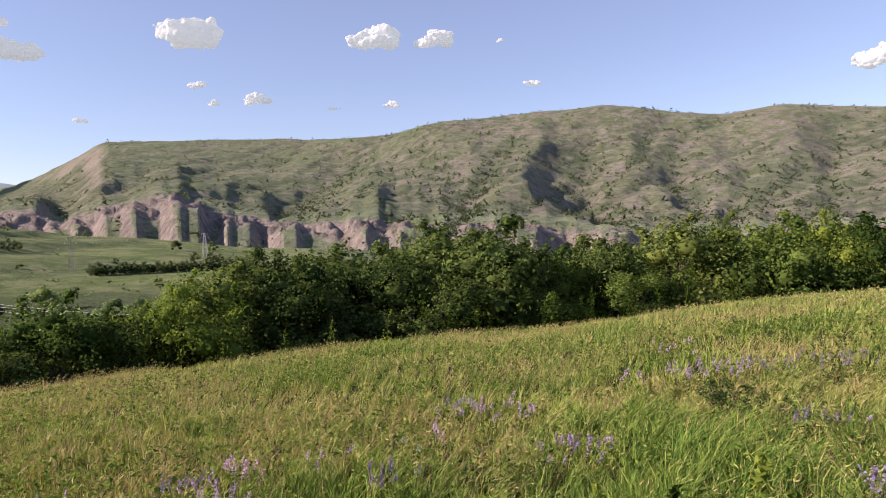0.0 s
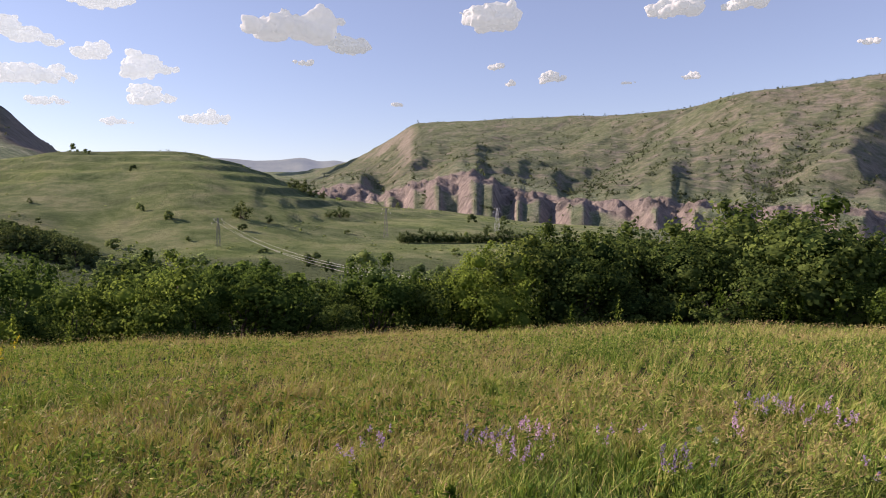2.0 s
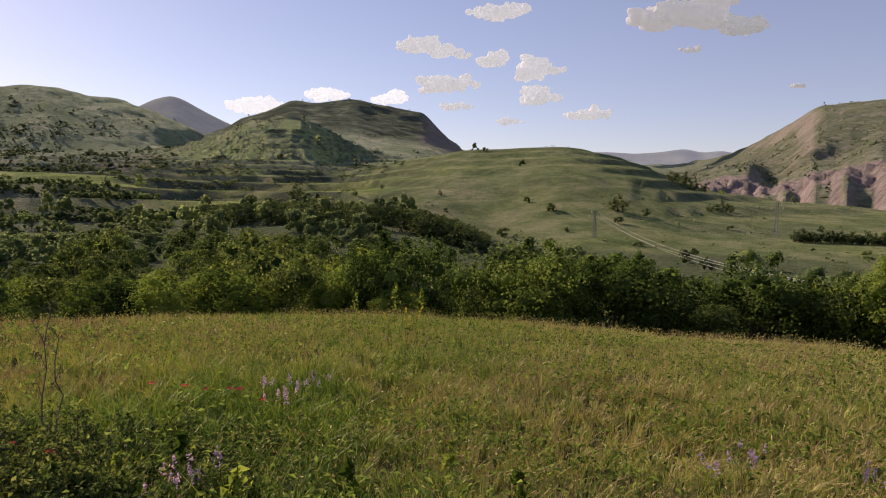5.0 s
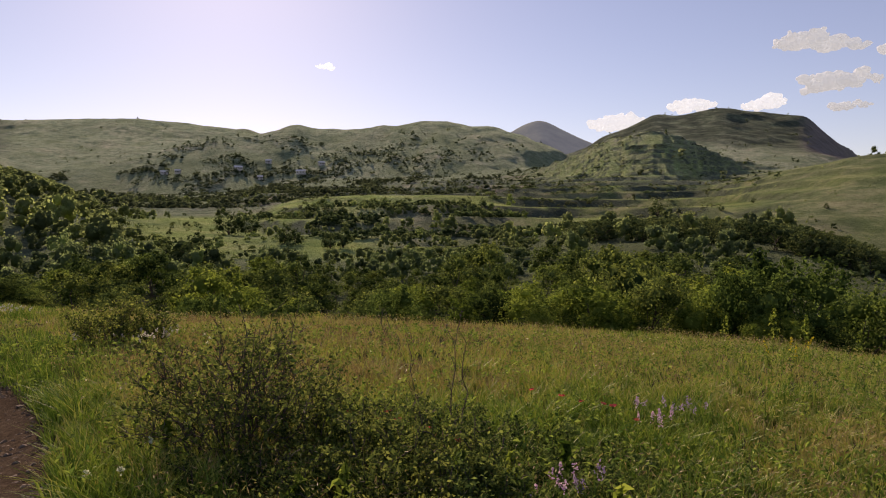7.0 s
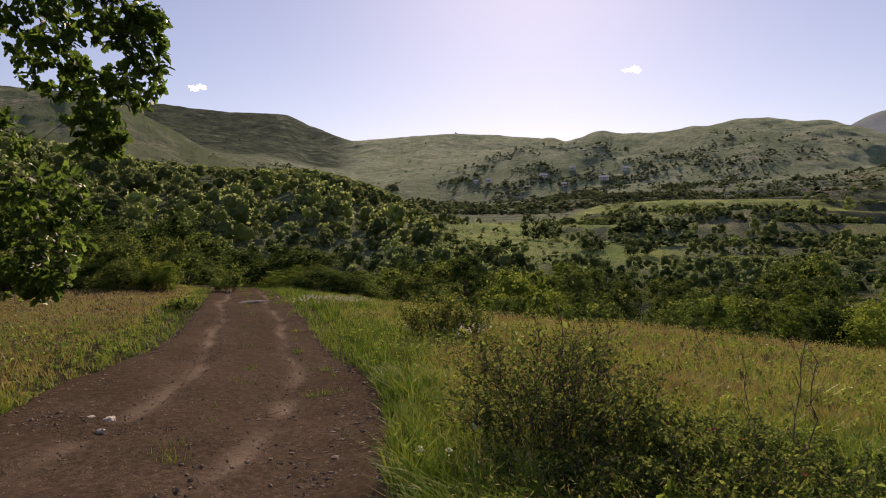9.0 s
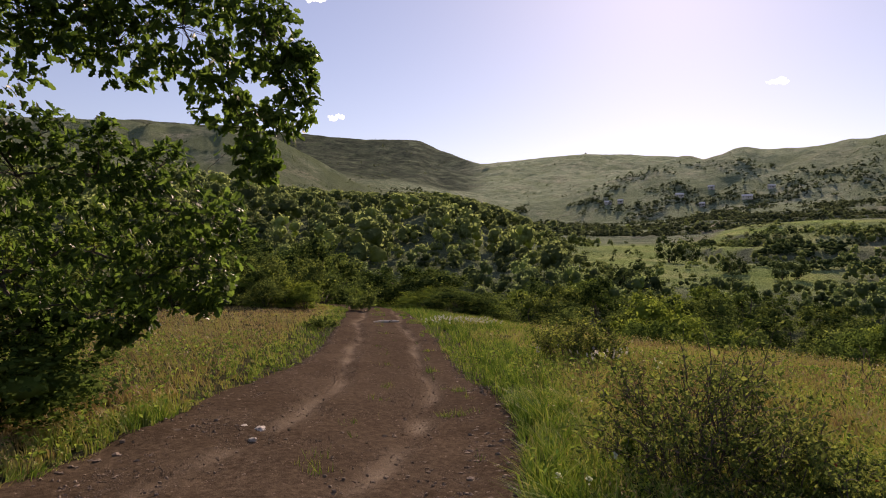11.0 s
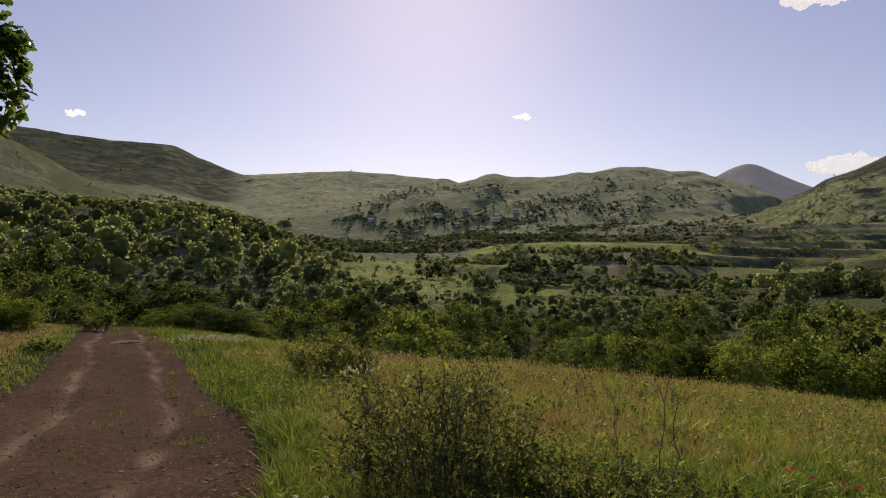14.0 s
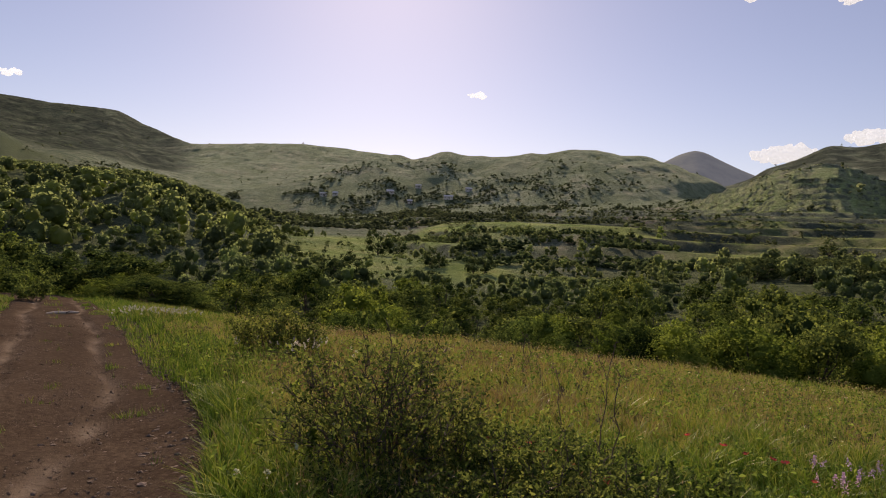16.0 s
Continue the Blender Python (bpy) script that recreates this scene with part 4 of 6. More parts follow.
def plant_woods():
    k = 30000
    az = RNG.uniform(-36, 160, k)
    u = RNG.random(k)
    r = (45 ** 0.6 + u * (640 ** 0.6 - 45 ** 0.6)) ** (1 / 0.6)
    x, y = polar(az, r)
    dens = field("wood", x, y)
    open_slope = smooth01(88, 96, az) * smooth01(113, 108, az) * smooth01(120, 150, r) * smooth01(330, 280, r)
    clump = smooth01(-0.05, 0.25, fbm(x / 35, y / 35, 3, 241))
    dens = np.maximum(dens, (0.75 - 0.6 * smooth01(94, 88, az) * smooth01(195, 225, r)) * clump * smooth01(60, 68, az) * smooth01(113, 110, az) * smooth01(110, 140, r) * smooth01(340, 310, r))
    meadow = smooth01(76, 82, az) * smooth01(101, 97, az) * smooth01(285, 310, r) * smooth01(420, 390, r)
    dens = dens * (1 - 0.6 * smooth01(66, 70, az) * smooth01(96, 92, az) * smooth01(180, 195, r)) * (1 - 0.60 * open_slope) * (1 - 0.93 * meadow)
    dens = np.where((az < 57) & (r > LIP_R(az) * 0.9), 0, dens)
    dens = np.where((az < 78.5) & (r > LIP_R(az) * 0.97), 0.012, dens)
    dens = np.where((az > 64) & (az < 78) & (r > 110) & (r < LIP_R(az)), dens * 0.35, dens)
    dens = np.where(r < 130, dens * 0.45, dens)
    dens = np.where((az < 60) & (r < 150), dens * 0.12, dens)
    keep = (RNG.random(k) < dens * np.where(az > 110, 0.62, 0.55)) & (r > EDGE_R(az) + 14) & (np.abs(road_offset(x, y)) > 4)
    x, y, r, az = x[keep], y[keep], r[keep], az[keep]
    big = np.where(az > 110, 1.95, 1.1) * np.where((az > 88) & (az < 112) & (r > 120), 0.8, 1)
    w = RNG.lognormal(1.12, 0.38, len(x)).clip(1.2, 5.5) * big
    w = np.where(r < 130, np.minimum(w, 5.2), w)
    h = w * RNG.uniform(0.7, 1.15, len(x))
    # crowns crowd, but keep their own room
    ok = np.ones(len(x), bool)
    for i in range(1, len(x)):
        dd = np.hypot(x[:i] - x[i], y[:i] - y[i])
        ok[i] = not (ok[:i] & (dd < 0.36 * (w[:i] + w[i]))).any()
    x, y, r, az, w, h = x[ok], y[ok], r[ok], az[ok], w[ok], h[ok]
    # trees stay under the line of sight to the crests behind
    cap = EYE + r * np.tan(np.radians(TREE_TOP(az))) - ground_z(x, y)
    h = np.where(cap > 0.6, np.minimum(h, np.maximum(cap, 1.2)), h)
    near = r < 130
    order = np.argsort(r + np.where(az < 58, 1000, 0))[:230]
    for i in order:
        stand(VALLEY[RNG.integers(0, 5)], float(x[i]), float(y[i]), float(h[i]) * 1.05, float(w[i]) * 1.15, RNG.uniform(0, 360), "trees in the valley")
    rest = np.ones(len(x), bool)
    rest[order] = False
    near &= rest
    far = ~near & rest
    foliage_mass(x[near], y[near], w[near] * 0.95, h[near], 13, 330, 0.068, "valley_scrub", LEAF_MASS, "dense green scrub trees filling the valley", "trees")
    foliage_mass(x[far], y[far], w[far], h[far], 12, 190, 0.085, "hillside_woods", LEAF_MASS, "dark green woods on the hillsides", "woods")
    return len(x)


plant_woods()


def plant_far():
    k = 34000
    az = RNG.uniform(-38, 158, k)
    f = RNG.random(k) ** 1.3
    az[:18000] = RNG.uniform(-38, 36, 18000)
    cr, sr = CLIFF_R(az), np.minimum(SKY_R(az), 2300)
    r = cr * 0.75 + f * (sr * 1.0 - cr * 0.75)
    x, y = polar(az, r)
    dens = 0.16 + 0.75 * field("wood", x, y) + 0.25 * smooth01(0.1, 0.5, fbm(x / 90, y / 90, 3, 131)) + 0.35 * smooth01(80, 90, az) * smooth01(1200, 900, r)
    dens *= 1 - 0.85 * field("rock", x, y)
    gully = smooth01(0.2, 0.8, F["ditch"][np.clip(np.searchsorted(AZ, az), 0, len(AZ) - 1), np.clip(np.searchsorted(RINGS, r), 0, len(RINGS) - 1)])
    grove = smooth01(0.0, 0.3, fbm(x / 60, y / 60, 4, 133))
    dens *= np.where(az < 40, 0.16 + 1.3 * np.maximum(gully, 0.75 * grove), 0.03 + 0.97 * grove)
    dens *= 1 - smooth01(74, 77, az) * smooth01(105, 103, az) * smooth01(1030, 1090, r)
    keep = RNG.random(k) < dens * 1.1
    x, y, r = x[keep], y[keep], r[keep]
    w = RNG.lognormal(1.42, 0.45, len(x)).clip(1.8, 10)
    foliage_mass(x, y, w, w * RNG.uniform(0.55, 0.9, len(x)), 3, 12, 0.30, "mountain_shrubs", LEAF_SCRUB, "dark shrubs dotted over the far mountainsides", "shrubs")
    return len(x)


plant_far()


def terrace_banks():
    """Bushes along the terrace steps and thin shrubs on the open slopes."""
    k = 22000
    az = RNG.uniform(57, 113, k)
    r = RNG.uniform(240, 800, k)
    x, y = polar(az, r)
    i = np.clip(np.searchsorted(AZ, az), 0, len(AZ) - 1)
    j = np.clip(np.searchsorted(RINGS, r), 0, len(RINGS) - 1)
    bank = smooth01(0.66, 0.76, F["fq"][i, j]) * smooth01(1.0, 0.97, F["fq"][i, j]) * F["terr"][i, j] * (fbm(x / 60, y / 60, 3, 267) > -0.05)
    keep = RNG.random(k) < (0.5 * bank + 0.002) * smooth01(60, 64, az)
    x, y = x[keep], y[keep]
    w = RNG.lognormal(0.75, 0.4, len(x)).clip(0.9, 5)
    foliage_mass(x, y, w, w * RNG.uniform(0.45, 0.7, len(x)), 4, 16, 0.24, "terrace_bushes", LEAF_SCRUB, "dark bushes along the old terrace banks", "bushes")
    return len(x)


terrace_banks()



def scrub_slopes():
    """Dense low scrub on the slopes beyond the valley, the bank below the light meadow, and tussocks in the pasture."""
    k = 24000
    az = RNG.uniform(76, 126, k)
    r = RNG.uniform(400, 1120, k)
    x, y = polar(az, r)
    dens = smooth01(-0.08, 0.16, fbm(x / 75, y / 75, 4, 251)) * smooth01(390, 430, r) * smooth01(1120, 880, r) * smooth01(75, 82, az) * (0.35 + 0.65 * smooth01(84, 92, az))
    keep = RNG.random(k) < dens * 0.95
    x, y = x[keep], y[keep]
    w = RNG.lognormal(1.35, 0.45, len(x)).clip(1.6, 9)
    foliage_mass(x, y, w, w * RNG.uniform(0.45, 0.75, len(x)), 5, 22, 0.20, "slope_scrub", LEAF_SCRUB, "grey-green scrub covering the slopes beyond the valley", "scrub")
    az, r = RNG.uniform(78, 101, 420), RNG.uniform(258, 288, 420)
    x, y = polar(az, r + 6 * np.sin(az * 0.7))
    keep = fbm(x / 22, y / 22, 2, 257) > -0.12
    w = RNG.uniform(1.6, 4.2, 420)
    foliage_mass(x[keep], y[keep], w[keep], w[keep] * 0.75, 8, 80, 0.11, "bank_bushes", LEAF_MASS, "dark bushes on the bank below the light meadow", "bushes")
    az, r = RNG.uniform(87, 114, 700), RNG.uniform(125, 330, 700)
    x, y = polar(az, r)
    keep = (fbm(x / 24, y / 24, 3, 271) > 0.04) & (r < 300 + 20 * np.sin(az))
    w = RNG.lognormal(0.45, 0.55, 700).clip(0.6, 5.0)
    foliage_mass(x[keep], y[keep], w[keep], w[keep] * RNG.uniform(0.65, 0.95, 700)[keep], 8, 70, 0.12, "slope_bushes", LEAF_MASS, "small round bushes dotted over the green slope", "bushes")
    # bushes along the level banks of the terraced hill
    az, r = RNG.uniform(57, 84, 60000), RNG.uniform(330, 760, 60000)
    x, y = polar(az, r)
    level = (ground_z(x, y) + 2.0 * fbm(x / 90, y / 90, 2, 51)) / 5.2
    keep = (np.abs(level - np.floor(level) - 0.85) < 0.10) & (fbm(x / 50, y / 50, 3, 263) > 0.02) & (RNG.random(60000) < 0.6 * smooth01(57, 61, az) * smooth01(84, 77, az))
    x, y = x[keep], y[keep]
    w = RNG.lognormal(0.6, 0.35, len(x)).clip(1.0, 3.6)
    foliage_mass(x, y, w, w * RNG.uniform(0.4, 0.65, len(x)), 4, 16, 0.24, "bank_hedges", LEAF_MASS, "dark bushes in level rows on the terraced hill", "bushes")
    # hedges along the low terraces
    az = RNG.uniform(76, 99, 900)
    r = RNG.choice([192.0, 207, 224, 243, 262, 278], 900)
    r = r + 7 * np.sin(az * 0.35 + r) + RNG.normal(size=900) * 1.3
    x, y = polar(az, r)
    keep = fbm(x / 26, y / 26, 3, 259) > -0.05 + 0.25 * smooth01(94, 98, az)
    w = RNG.lognormal(0.85, 0.35, 900).clip(1.2, 4.6)
    foliage_mass(x[keep], y[keep], w[keep], w[keep] * RNG.uniform(0.55, 0.85, 900)[keep], 8, 80, 0.11, "terrace_hedges", LEAF_MASS, "rows of dark bushes along the low terraces", "bushes")
    az, r = RNG.uniform(12, 76, 2600), RNG.uniform(150, 470, 2600)
    x, y = polar(az, r)
    keep = (r > LIP_R(az)) & (fbm(x / 30, y / 30, 3, 261) > 0.0)
    w = RNG.lognormal(-0.35, 0.5, 2600).clip(0.4, 2.2)
    foliage_mass(x[keep], y[keep], w[keep], w[keep] * 0.6, 2, 8, 0.4, "pasture_tussocks", LEAF_MASS, "dark tussocks dotted over the green pasture", "tussocks")


scrub_slopes()

FIELD_TREES = [tree_thing("field_tree", LEAF_FAR, 12, 900, 0.064, 0.06, "small dark round tree standing alone in the pasture", "tree", 0, 2) for _ in range(2)]
for proto in FIELD_TREES:
    proto["spare"] = 1


def plant_field():
    spots = [(40.4, -0.85, 5.2), (32.4, -0.8, 4.2), (31.8, -0.8, 2.6), (33.3, -0.75, 2.4), (38.2, -1.2, 2.4), (67.3, -0.1, 6.0), (19.8, -2.2, 3.0), (18.6, -2.25, 3.2), (17.9, -2.3, 2.6), (25.5, -2.2, 2.0),
             (35.4, 1.3, 6.0), (36.2, 1.6, 5.0), (34.6, 0.95, 5.0), (33.8, 0.8, 4.0), (62.5, 0.3, 2.2), (58.4, 0.1, 2.0), (60.2, 0.9, 2.0), (55.3, 0.4, 1.8), (71.0, 0.6, 2.5), (72.8, 0.9, 3.0),
             (102.8, -1.5, 7.5), (101.2, -1.6, 6.0), (98.3, -2.3, 5.0), (97.6, -2.4, 4.0), (93.6, -2.7, 5.0), (94.6, -2.8, 4.0), (111.2, -1.7, 6.5), (105.9, -4.4, 6.0), (104.9, -4.5, 5.0), (107.5, -4.2, 4.5)]
    for az, el, h in spots:
        x, y, r = ray_ground(az, el)
        stand(FIELD_TREES[RNG.integers(0, 2)], x, y, h * 1.05, h * RNG.uniform(0.95, 1.25), RNG.uniform(0, 360), "lone trees in the pastures")
    # the hedge across the pasture
    for az in np.arange(15.6, 27.4, 0.33):
        x, y = polar(az, 205 - (az - 15) * 0.8)
        h = RNG.uniform(2.2, 3.6)
        stand(FIELD_TREES[RNG.integers(0, 2)], x, y, h, RNG.uniform(2.6, 3.6), RNG.uniform(0, 360), "hedge across the pasture")
    # the dark thicket in the ravine below the terraces
    for _ in range(210):
        az = RNG.uniform(51.5, 74)
        lip = float(LIP_R(az))
        r = lip * RNG.uniform(0.66, 0.985)
        x, y = polar(az, r)
        h = min(RNG.uniform(4, 8.5), EYE + r * math.tan(radians(float(LIP_E(az)) + 0.35)) - float(ground_z(x, y)))
        if h > 1.2:
            stand(FIELD_TREES[RNG.integers(0, 2)], x, y, h, max(h, 3) * RNG.uniform(0.9, 1.4), RNG.uniform(0, 360), "trees in the ravine")


plant_field()


# ---- meadow grass ----
def grass_material():
    m, n, l = material("meadow_grass")
    p = n["Principled BSDF"]
    p.inputs["Roughness"].default_value = 0.52
    p.inputs["Specular IOR Level"].default_value = 0.10
    c = ramp(n, l, attribute(n, "tone"), [(0.0, (0.070, 0.150, 0.026)), (0.35, (0.21, 0.315, 0.060)), (0.62, (0.39, 0.41, 0.12)), (0.84, (0.42, 0.335, 0.17)), (1.0, (0.21, 0.14, 0.088))])
    l.new(c, p.inputs["Base Color"])
    t = n.new("ShaderNodeBsdfTranslucent")
    l.new(mix(n, l, 1.0, c, (1.0, 1.0, 0.6), "MULTIPLY"), t.inputs["Color"])
    ms = n.new("ShaderNodeMixShader")
    ms.inputs[0].default_value = 0.25
    l.new(p.outputs[0], ms.inputs[1])
    l.new(t.outputs[0], ms.inputs[2])
    l.new(ms.outputs[0], n["Material Output"].inputs["Surface"])
    return m


GRASS = grass_material()
WIND = np.array([0.85, -0.25, 0.0])


def road_half(x, y):
    return 1.36 + 0.55 * smooth01(17.0, 11.0, np.hypot(x + 2, y + 3) + 6)


def grass_places(k, r0, r1, power, az0=-44, az1=165):
    az = RNG.uniform(az0, az1, k)
    r = (r0 ** power + RNG.random(k) * (r1 ** power - r0 ** power)) ** (1 / power)
    x, y = polar(az, r)
    off = road_offset(x, y)
    keep = (np.abs(off) > road_half(x, y) + 0.42 * fbm(x * 0.8, y * 0.8, 4, 3)) & (r < EDGE_R(az) + 5)
    # blades stand in tufts, closer at the root than at the tip
    grain = np.where(r < 9, 0.17, 0.30)
    ix, iy = np.floor(x / grain), np.floor(y / grain)
    cx, cy = (ix + hash01(ix, iy, 401)) * grain, (iy + hash01(ix, iy, 403)) * grain
    loose = 0.42 + 0.5 * hash01(ix, iy, 405)
    nx, ny = cx + (x - cx) * loose, cy + (y - cy) * loose
    keep &= np.abs(road_offset(nx, ny)) > road_half(nx, ny) + 0.05
    x, y = nx, ny
    return x[keep], y[keep], r[keep], az[keep], off[keep]


def blades(x, y, r, az, off, width, tall, segments):
    k = len(x)
    straw = np.clip(0.43 + 0.9 * fbm(x / 3.2, y / 3.2, 3, 201) + 0.8 * fbm(x / 0.6, y / 0.6, 2, 205), 0, 1)
    grain = np.where(r < 9, 0.17, 0.30)
    tx, ty = np.floor(x / grain), np.floor(y / grain)
    tuft, tuft_h, tuft_a = hash01(tx, ty, 411) - 0.5, hash01(tx, ty, 413), hash01(tx, ty, 415) * 2 * math.pi
    straw = np.clip(straw + 0.55 * tuft, 0, 1)
    straw = np.where((az > 95) & (off < 0) & (off > -3.2), straw * 0.45, straw)
    straw = np.clip(straw * np.where(off > 0, 0.8, 1.0) + 0.15 * (RNG.random(k) < 0.4) * smooth01(128, 134, az) + 0.10 * smooth01(64, 84, az) * smooth01(118, 108, az) * smooth01(5.5, 8, r), 0, 1)
    straw = np.clip(straw + 0.28 * smooth01(12, 20, az) * smooth01(52, 44, az) + 0.16 * smooth01(16, 28, az) * smooth01(72, 62, az), 0, 1)
    straw = np.clip(straw + 0.2 * smooth01(-16, -4, az) * smooth01(60, 48, az) * smooth01(11, 7, r), 0, 1)
    straw = np.where(az < 100, straw * (0.62 + 0.38 * smooth01(3.6, 6.2, r + 1.2 * fbm(x / 1.8, y / 1.8, 2, 219))), straw)
    straw = straw * (1 - 0.6 * smooth01(57, 64, az) * smooth01(101, 94, az) * smooth01(11.0, 7.0, r + 0.8 * fbm(x / 1.6, y / 1.6, 2, 223)))
    verge = (off > 0) & (az > 110)
    straw = np.where(verge, np.clip(straw * (1 - 0.75 * smooth01(2.0, 3.2, off)) + smooth01(2.0, 3.2, off) * (0.60 + 0.4 * fbm(x / 2, y / 2, 2, 203)), 0, 1), straw)
    brown = np.maximum(verge * smooth01(1.9, 3.0, off), 0.95 * smooth01(64, 82, az) * smooth01(116, 108, az) * smooth01(5.6, 8.0, r)) * (off < -2.6) + verge * smooth01(1.9, 3.0, off) * (off > 0)
    brown = np.clip(brown + 0.35 * fbm(x / 1.5, y / 1.5, 3, 209) * (brown > 0.1), 0, 1)
    lush = np.clip(1 - 1.4 * straw, 0, 1)
    h = tall * RNG.uniform(0.6, 1.2, k) * (0.55 + 0.55 * tuft_h + 0.45 * lush + 0.6 * fbm(x / 0.9, y / 0.9, 2, 211))
    h = np.where((off < 0) & (off > -2.4) & (az > 95), h * 1.15, h)
    h = np.where(verge, h * 0.72, h)
    z = ground_z(x, y)
    ang = RNG.uniform(0, 2 * math.pi, k)
    side = np.stack([np.cos(ang), np.sin(ang), 0 * ang], -1) * (width * RNG.uniform(0.7, 1.3, k))[:, None]
    gust = 0.22 + 0.6 * fbm(x / 1.6, y / 1.6, 2, 221)
    lean = (WIND * gust[:, None] + 0.32 * np.stack([np.cos(tuft_a), np.sin(tuft_a), 0 * tuft_a], -1) + RNG.normal(size=(k, 3)).clip(-1.3, 1.3) * [0.38, 0.38, 0]) * h[:, None]
    base = np.stack([x, y, z - 0.02], -1)
    up = np.array([0, 0, 1.0]) * h[:, None]
    tone0 = np.clip(straw * 0.55 + RNG.normal(size=k) * 0.24 + 0.5 * brown, 0, 0.97)
    tip = np.clip(straw * 0.95 + 0.10 + RNG.normal(size=k) * 0.36 + 0.45 * brown, 0, 1)
    if segments == 1:
        v = np.stack([base - side, base + side, base + up * 0.95 + lean * 0.8], 1).reshape(-1, 3)
        f = np.arange(3 * k).reshape(-1, 3)
        tone = np.stack([tone0, tone0, tip], 1).ravel()
    else:
        m = base + up * 0.62 + lean * 0.28
        v = np.stack([base - side, base + side, m + side * 0.75, m - side * 0.75, base + up * 0.97 + lean], 1).reshape(-1, 3)
        b = np.arange(k)[:, None] * 5
        f = np.concatenate([b + [0, 1, 2], b + [0, 2, 3], b + [3, 2, 4]], 0)
        tone = np.stack([tone0, tone0, (tone0 + tip) / 2, (tone0 + tip) / 2, tip], 1).ravel()
    return v, f, tone


def plant_grass():
    v1, f1, t1 = blades(*(p := grass_places(180000, 1.4, 9.5, 1.3)), 0.0026 + 0.00046 * p[2], 0.25, 2)
    v2, f2, t2 = blades(*(p := grass_places(430000, 8.0, 54, 0.85)), 0.0036 + 0.00055 * p[2], 0.26 - 0.07 * smooth01(9, 18, p[2]), 1)
    v4, f4, t4 = blades(*(p := grass_places(30000, 1.3, 14, 1.2, 165, 316)), 0.006 + 0.0006 * p[2], 0.25, 1)
    v5, f5, t5 = blades(*(p := grass_places(4000, 0.3, 1.5, 1.6, -44, 316)), 0.003 + 0 * p[2], 0.16, 1)
    t = (120 + 200 * RNG.random(26000)).astype(int)
    o = np.where(RNG.random(26000) < 0.7, RNG.uniform(-1.45, -0.95, 26000), RNG.uniform(-0.25, 0.3, 26000))
    x, y = LINE[t, 0] + NRM[t, 0] * o + RNG.normal(size=26000) * 0.06, LINE[t, 1] + NRM[t, 1] * o + RNG.normal(size=26000) * 0.06
    keep = fbm(x / 0.7, y / 0.7, 3, 417) > 0.34
    x, y, o = x[keep], y[keep], o[keep]
    lift = 0.06
    v6, f6, t6 = blades(x, y, np.hypot(x, y), np.degrees(np.arctan2(-x, y)) % 360, o, 0.0035 + 0.0004 * np.hypot(x, y), 0.10, 1)
    v6[:, 2] += lift
    # nodding seed heads over the blades
    x, y, r, az, off = grass_places(120000, 2.4, 26, 0.9)
    ripe = fbm(x / 2.6, y / 2.6, 3, 207) + 0.12 * RNG.normal(size=len(x))
    keep = (ripe > -0.02) & ((off < -2.4) | (off > 2.6))
    x, y, r, ripe = x[keep], y[keep], r[keep], ripe[keep]
    k = len(x)
    h = RNG.uniform(0.20, 0.40, k) * (1 - 0.25 * smooth01(9, 18, r))
    lean = WIND * (0.25 + 0.4 * RNG.random((k, 1))) + RNG.normal(size=(k, 3)) * [0.25, 0.25, 0]
    foot = np.stack([x, y, ground_z(x, y)], -1)
    top = foot + lean * h[:, None] + np.stack([0 * h, 0 * h, h], -1)
    nod = unit(lean + RNG.normal(size=(k, 3)) * 0.4 + [0, 0, 0.35]) * (RNG.uniform(0.02, 0.05, k) * (1 + r / 30))[:, None]
    wide = unit(np.cross(nod, RNG.normal(size=(k, 3)))) * (RNG.uniform(0.0014, 0.003, k) * (1 + r / 6))[:, None]
    thin = unit(np.cross(nod, [0.3, 0.9, 0.1])) * (0.0012 * (1 + r / 6))[:, None]
    v3 = np.stack([top, top + nod * 0.45 + wide, top + nod, top + nod * 0.45 - wide, foot - thin, foot + thin, top + thin * 0.3], 1).reshape(-1, 3)
    b = np.arange(k)[:, None] * 7
    f3 = np.concatenate([b + [0, 1, 2], b + [0, 2, 3], b + [4, 5, 6]])
    t3 = np.repeat(np.clip(0.68 + 0.45 * ripe + RNG.normal(size=k) * 0.2, 0.3, 1.0), 7)
    v, f = joined([(v1, f1), (v2, f2), (v3, f3), (v4, f4), (v5, f5), (v6, f6)])
    me = mesh_of("meadow_grass", v, f, GRASS, False, {"tone": np.concatenate([t1, t2, t3, t4, t5, t6])})
    tagged(new("meadow_grass", me), "windblown green and straw-coloured meadow grass", "grass", kind="stuff")
    # low broad-leaved herbs between the blades
    x, y, r, az, off = grass_places(120000, 2.0, 16, 1.0)
    dens = 0.15 + 0.85 * smooth01(0.0, 0.35, fbm(x / 1.4, y / 1.4, 3, 231) + 0.12 + 0.4 * smooth01(57, 64, az) * smooth01(97, 90, az) * smooth01(8, 5.6, r))
    keep = RNG.random(len(x)) < dens
    x, y, r = x[keep], y[keep], r[keep]
    k = len(x)
    c = np.stack([x, y, ground_z(x, y) + RNG.uniform(0.03, 0.30, k)], -1)
    n = unit(RNG.normal(size=(k, 3)) * 0.6 + [0, 0, 0.9])
    lv, lf = leaf_quads(c, n, RNG.uniform(0.022, 0.062, k) * (1 + r / 25), 0.5, 0.4)
    me = mesh_of("herbs", lv, lf, leaf_material("herb_leaf", (0.045, 0.10, 0.03), (0.22, 0.30, 0.08)), False)
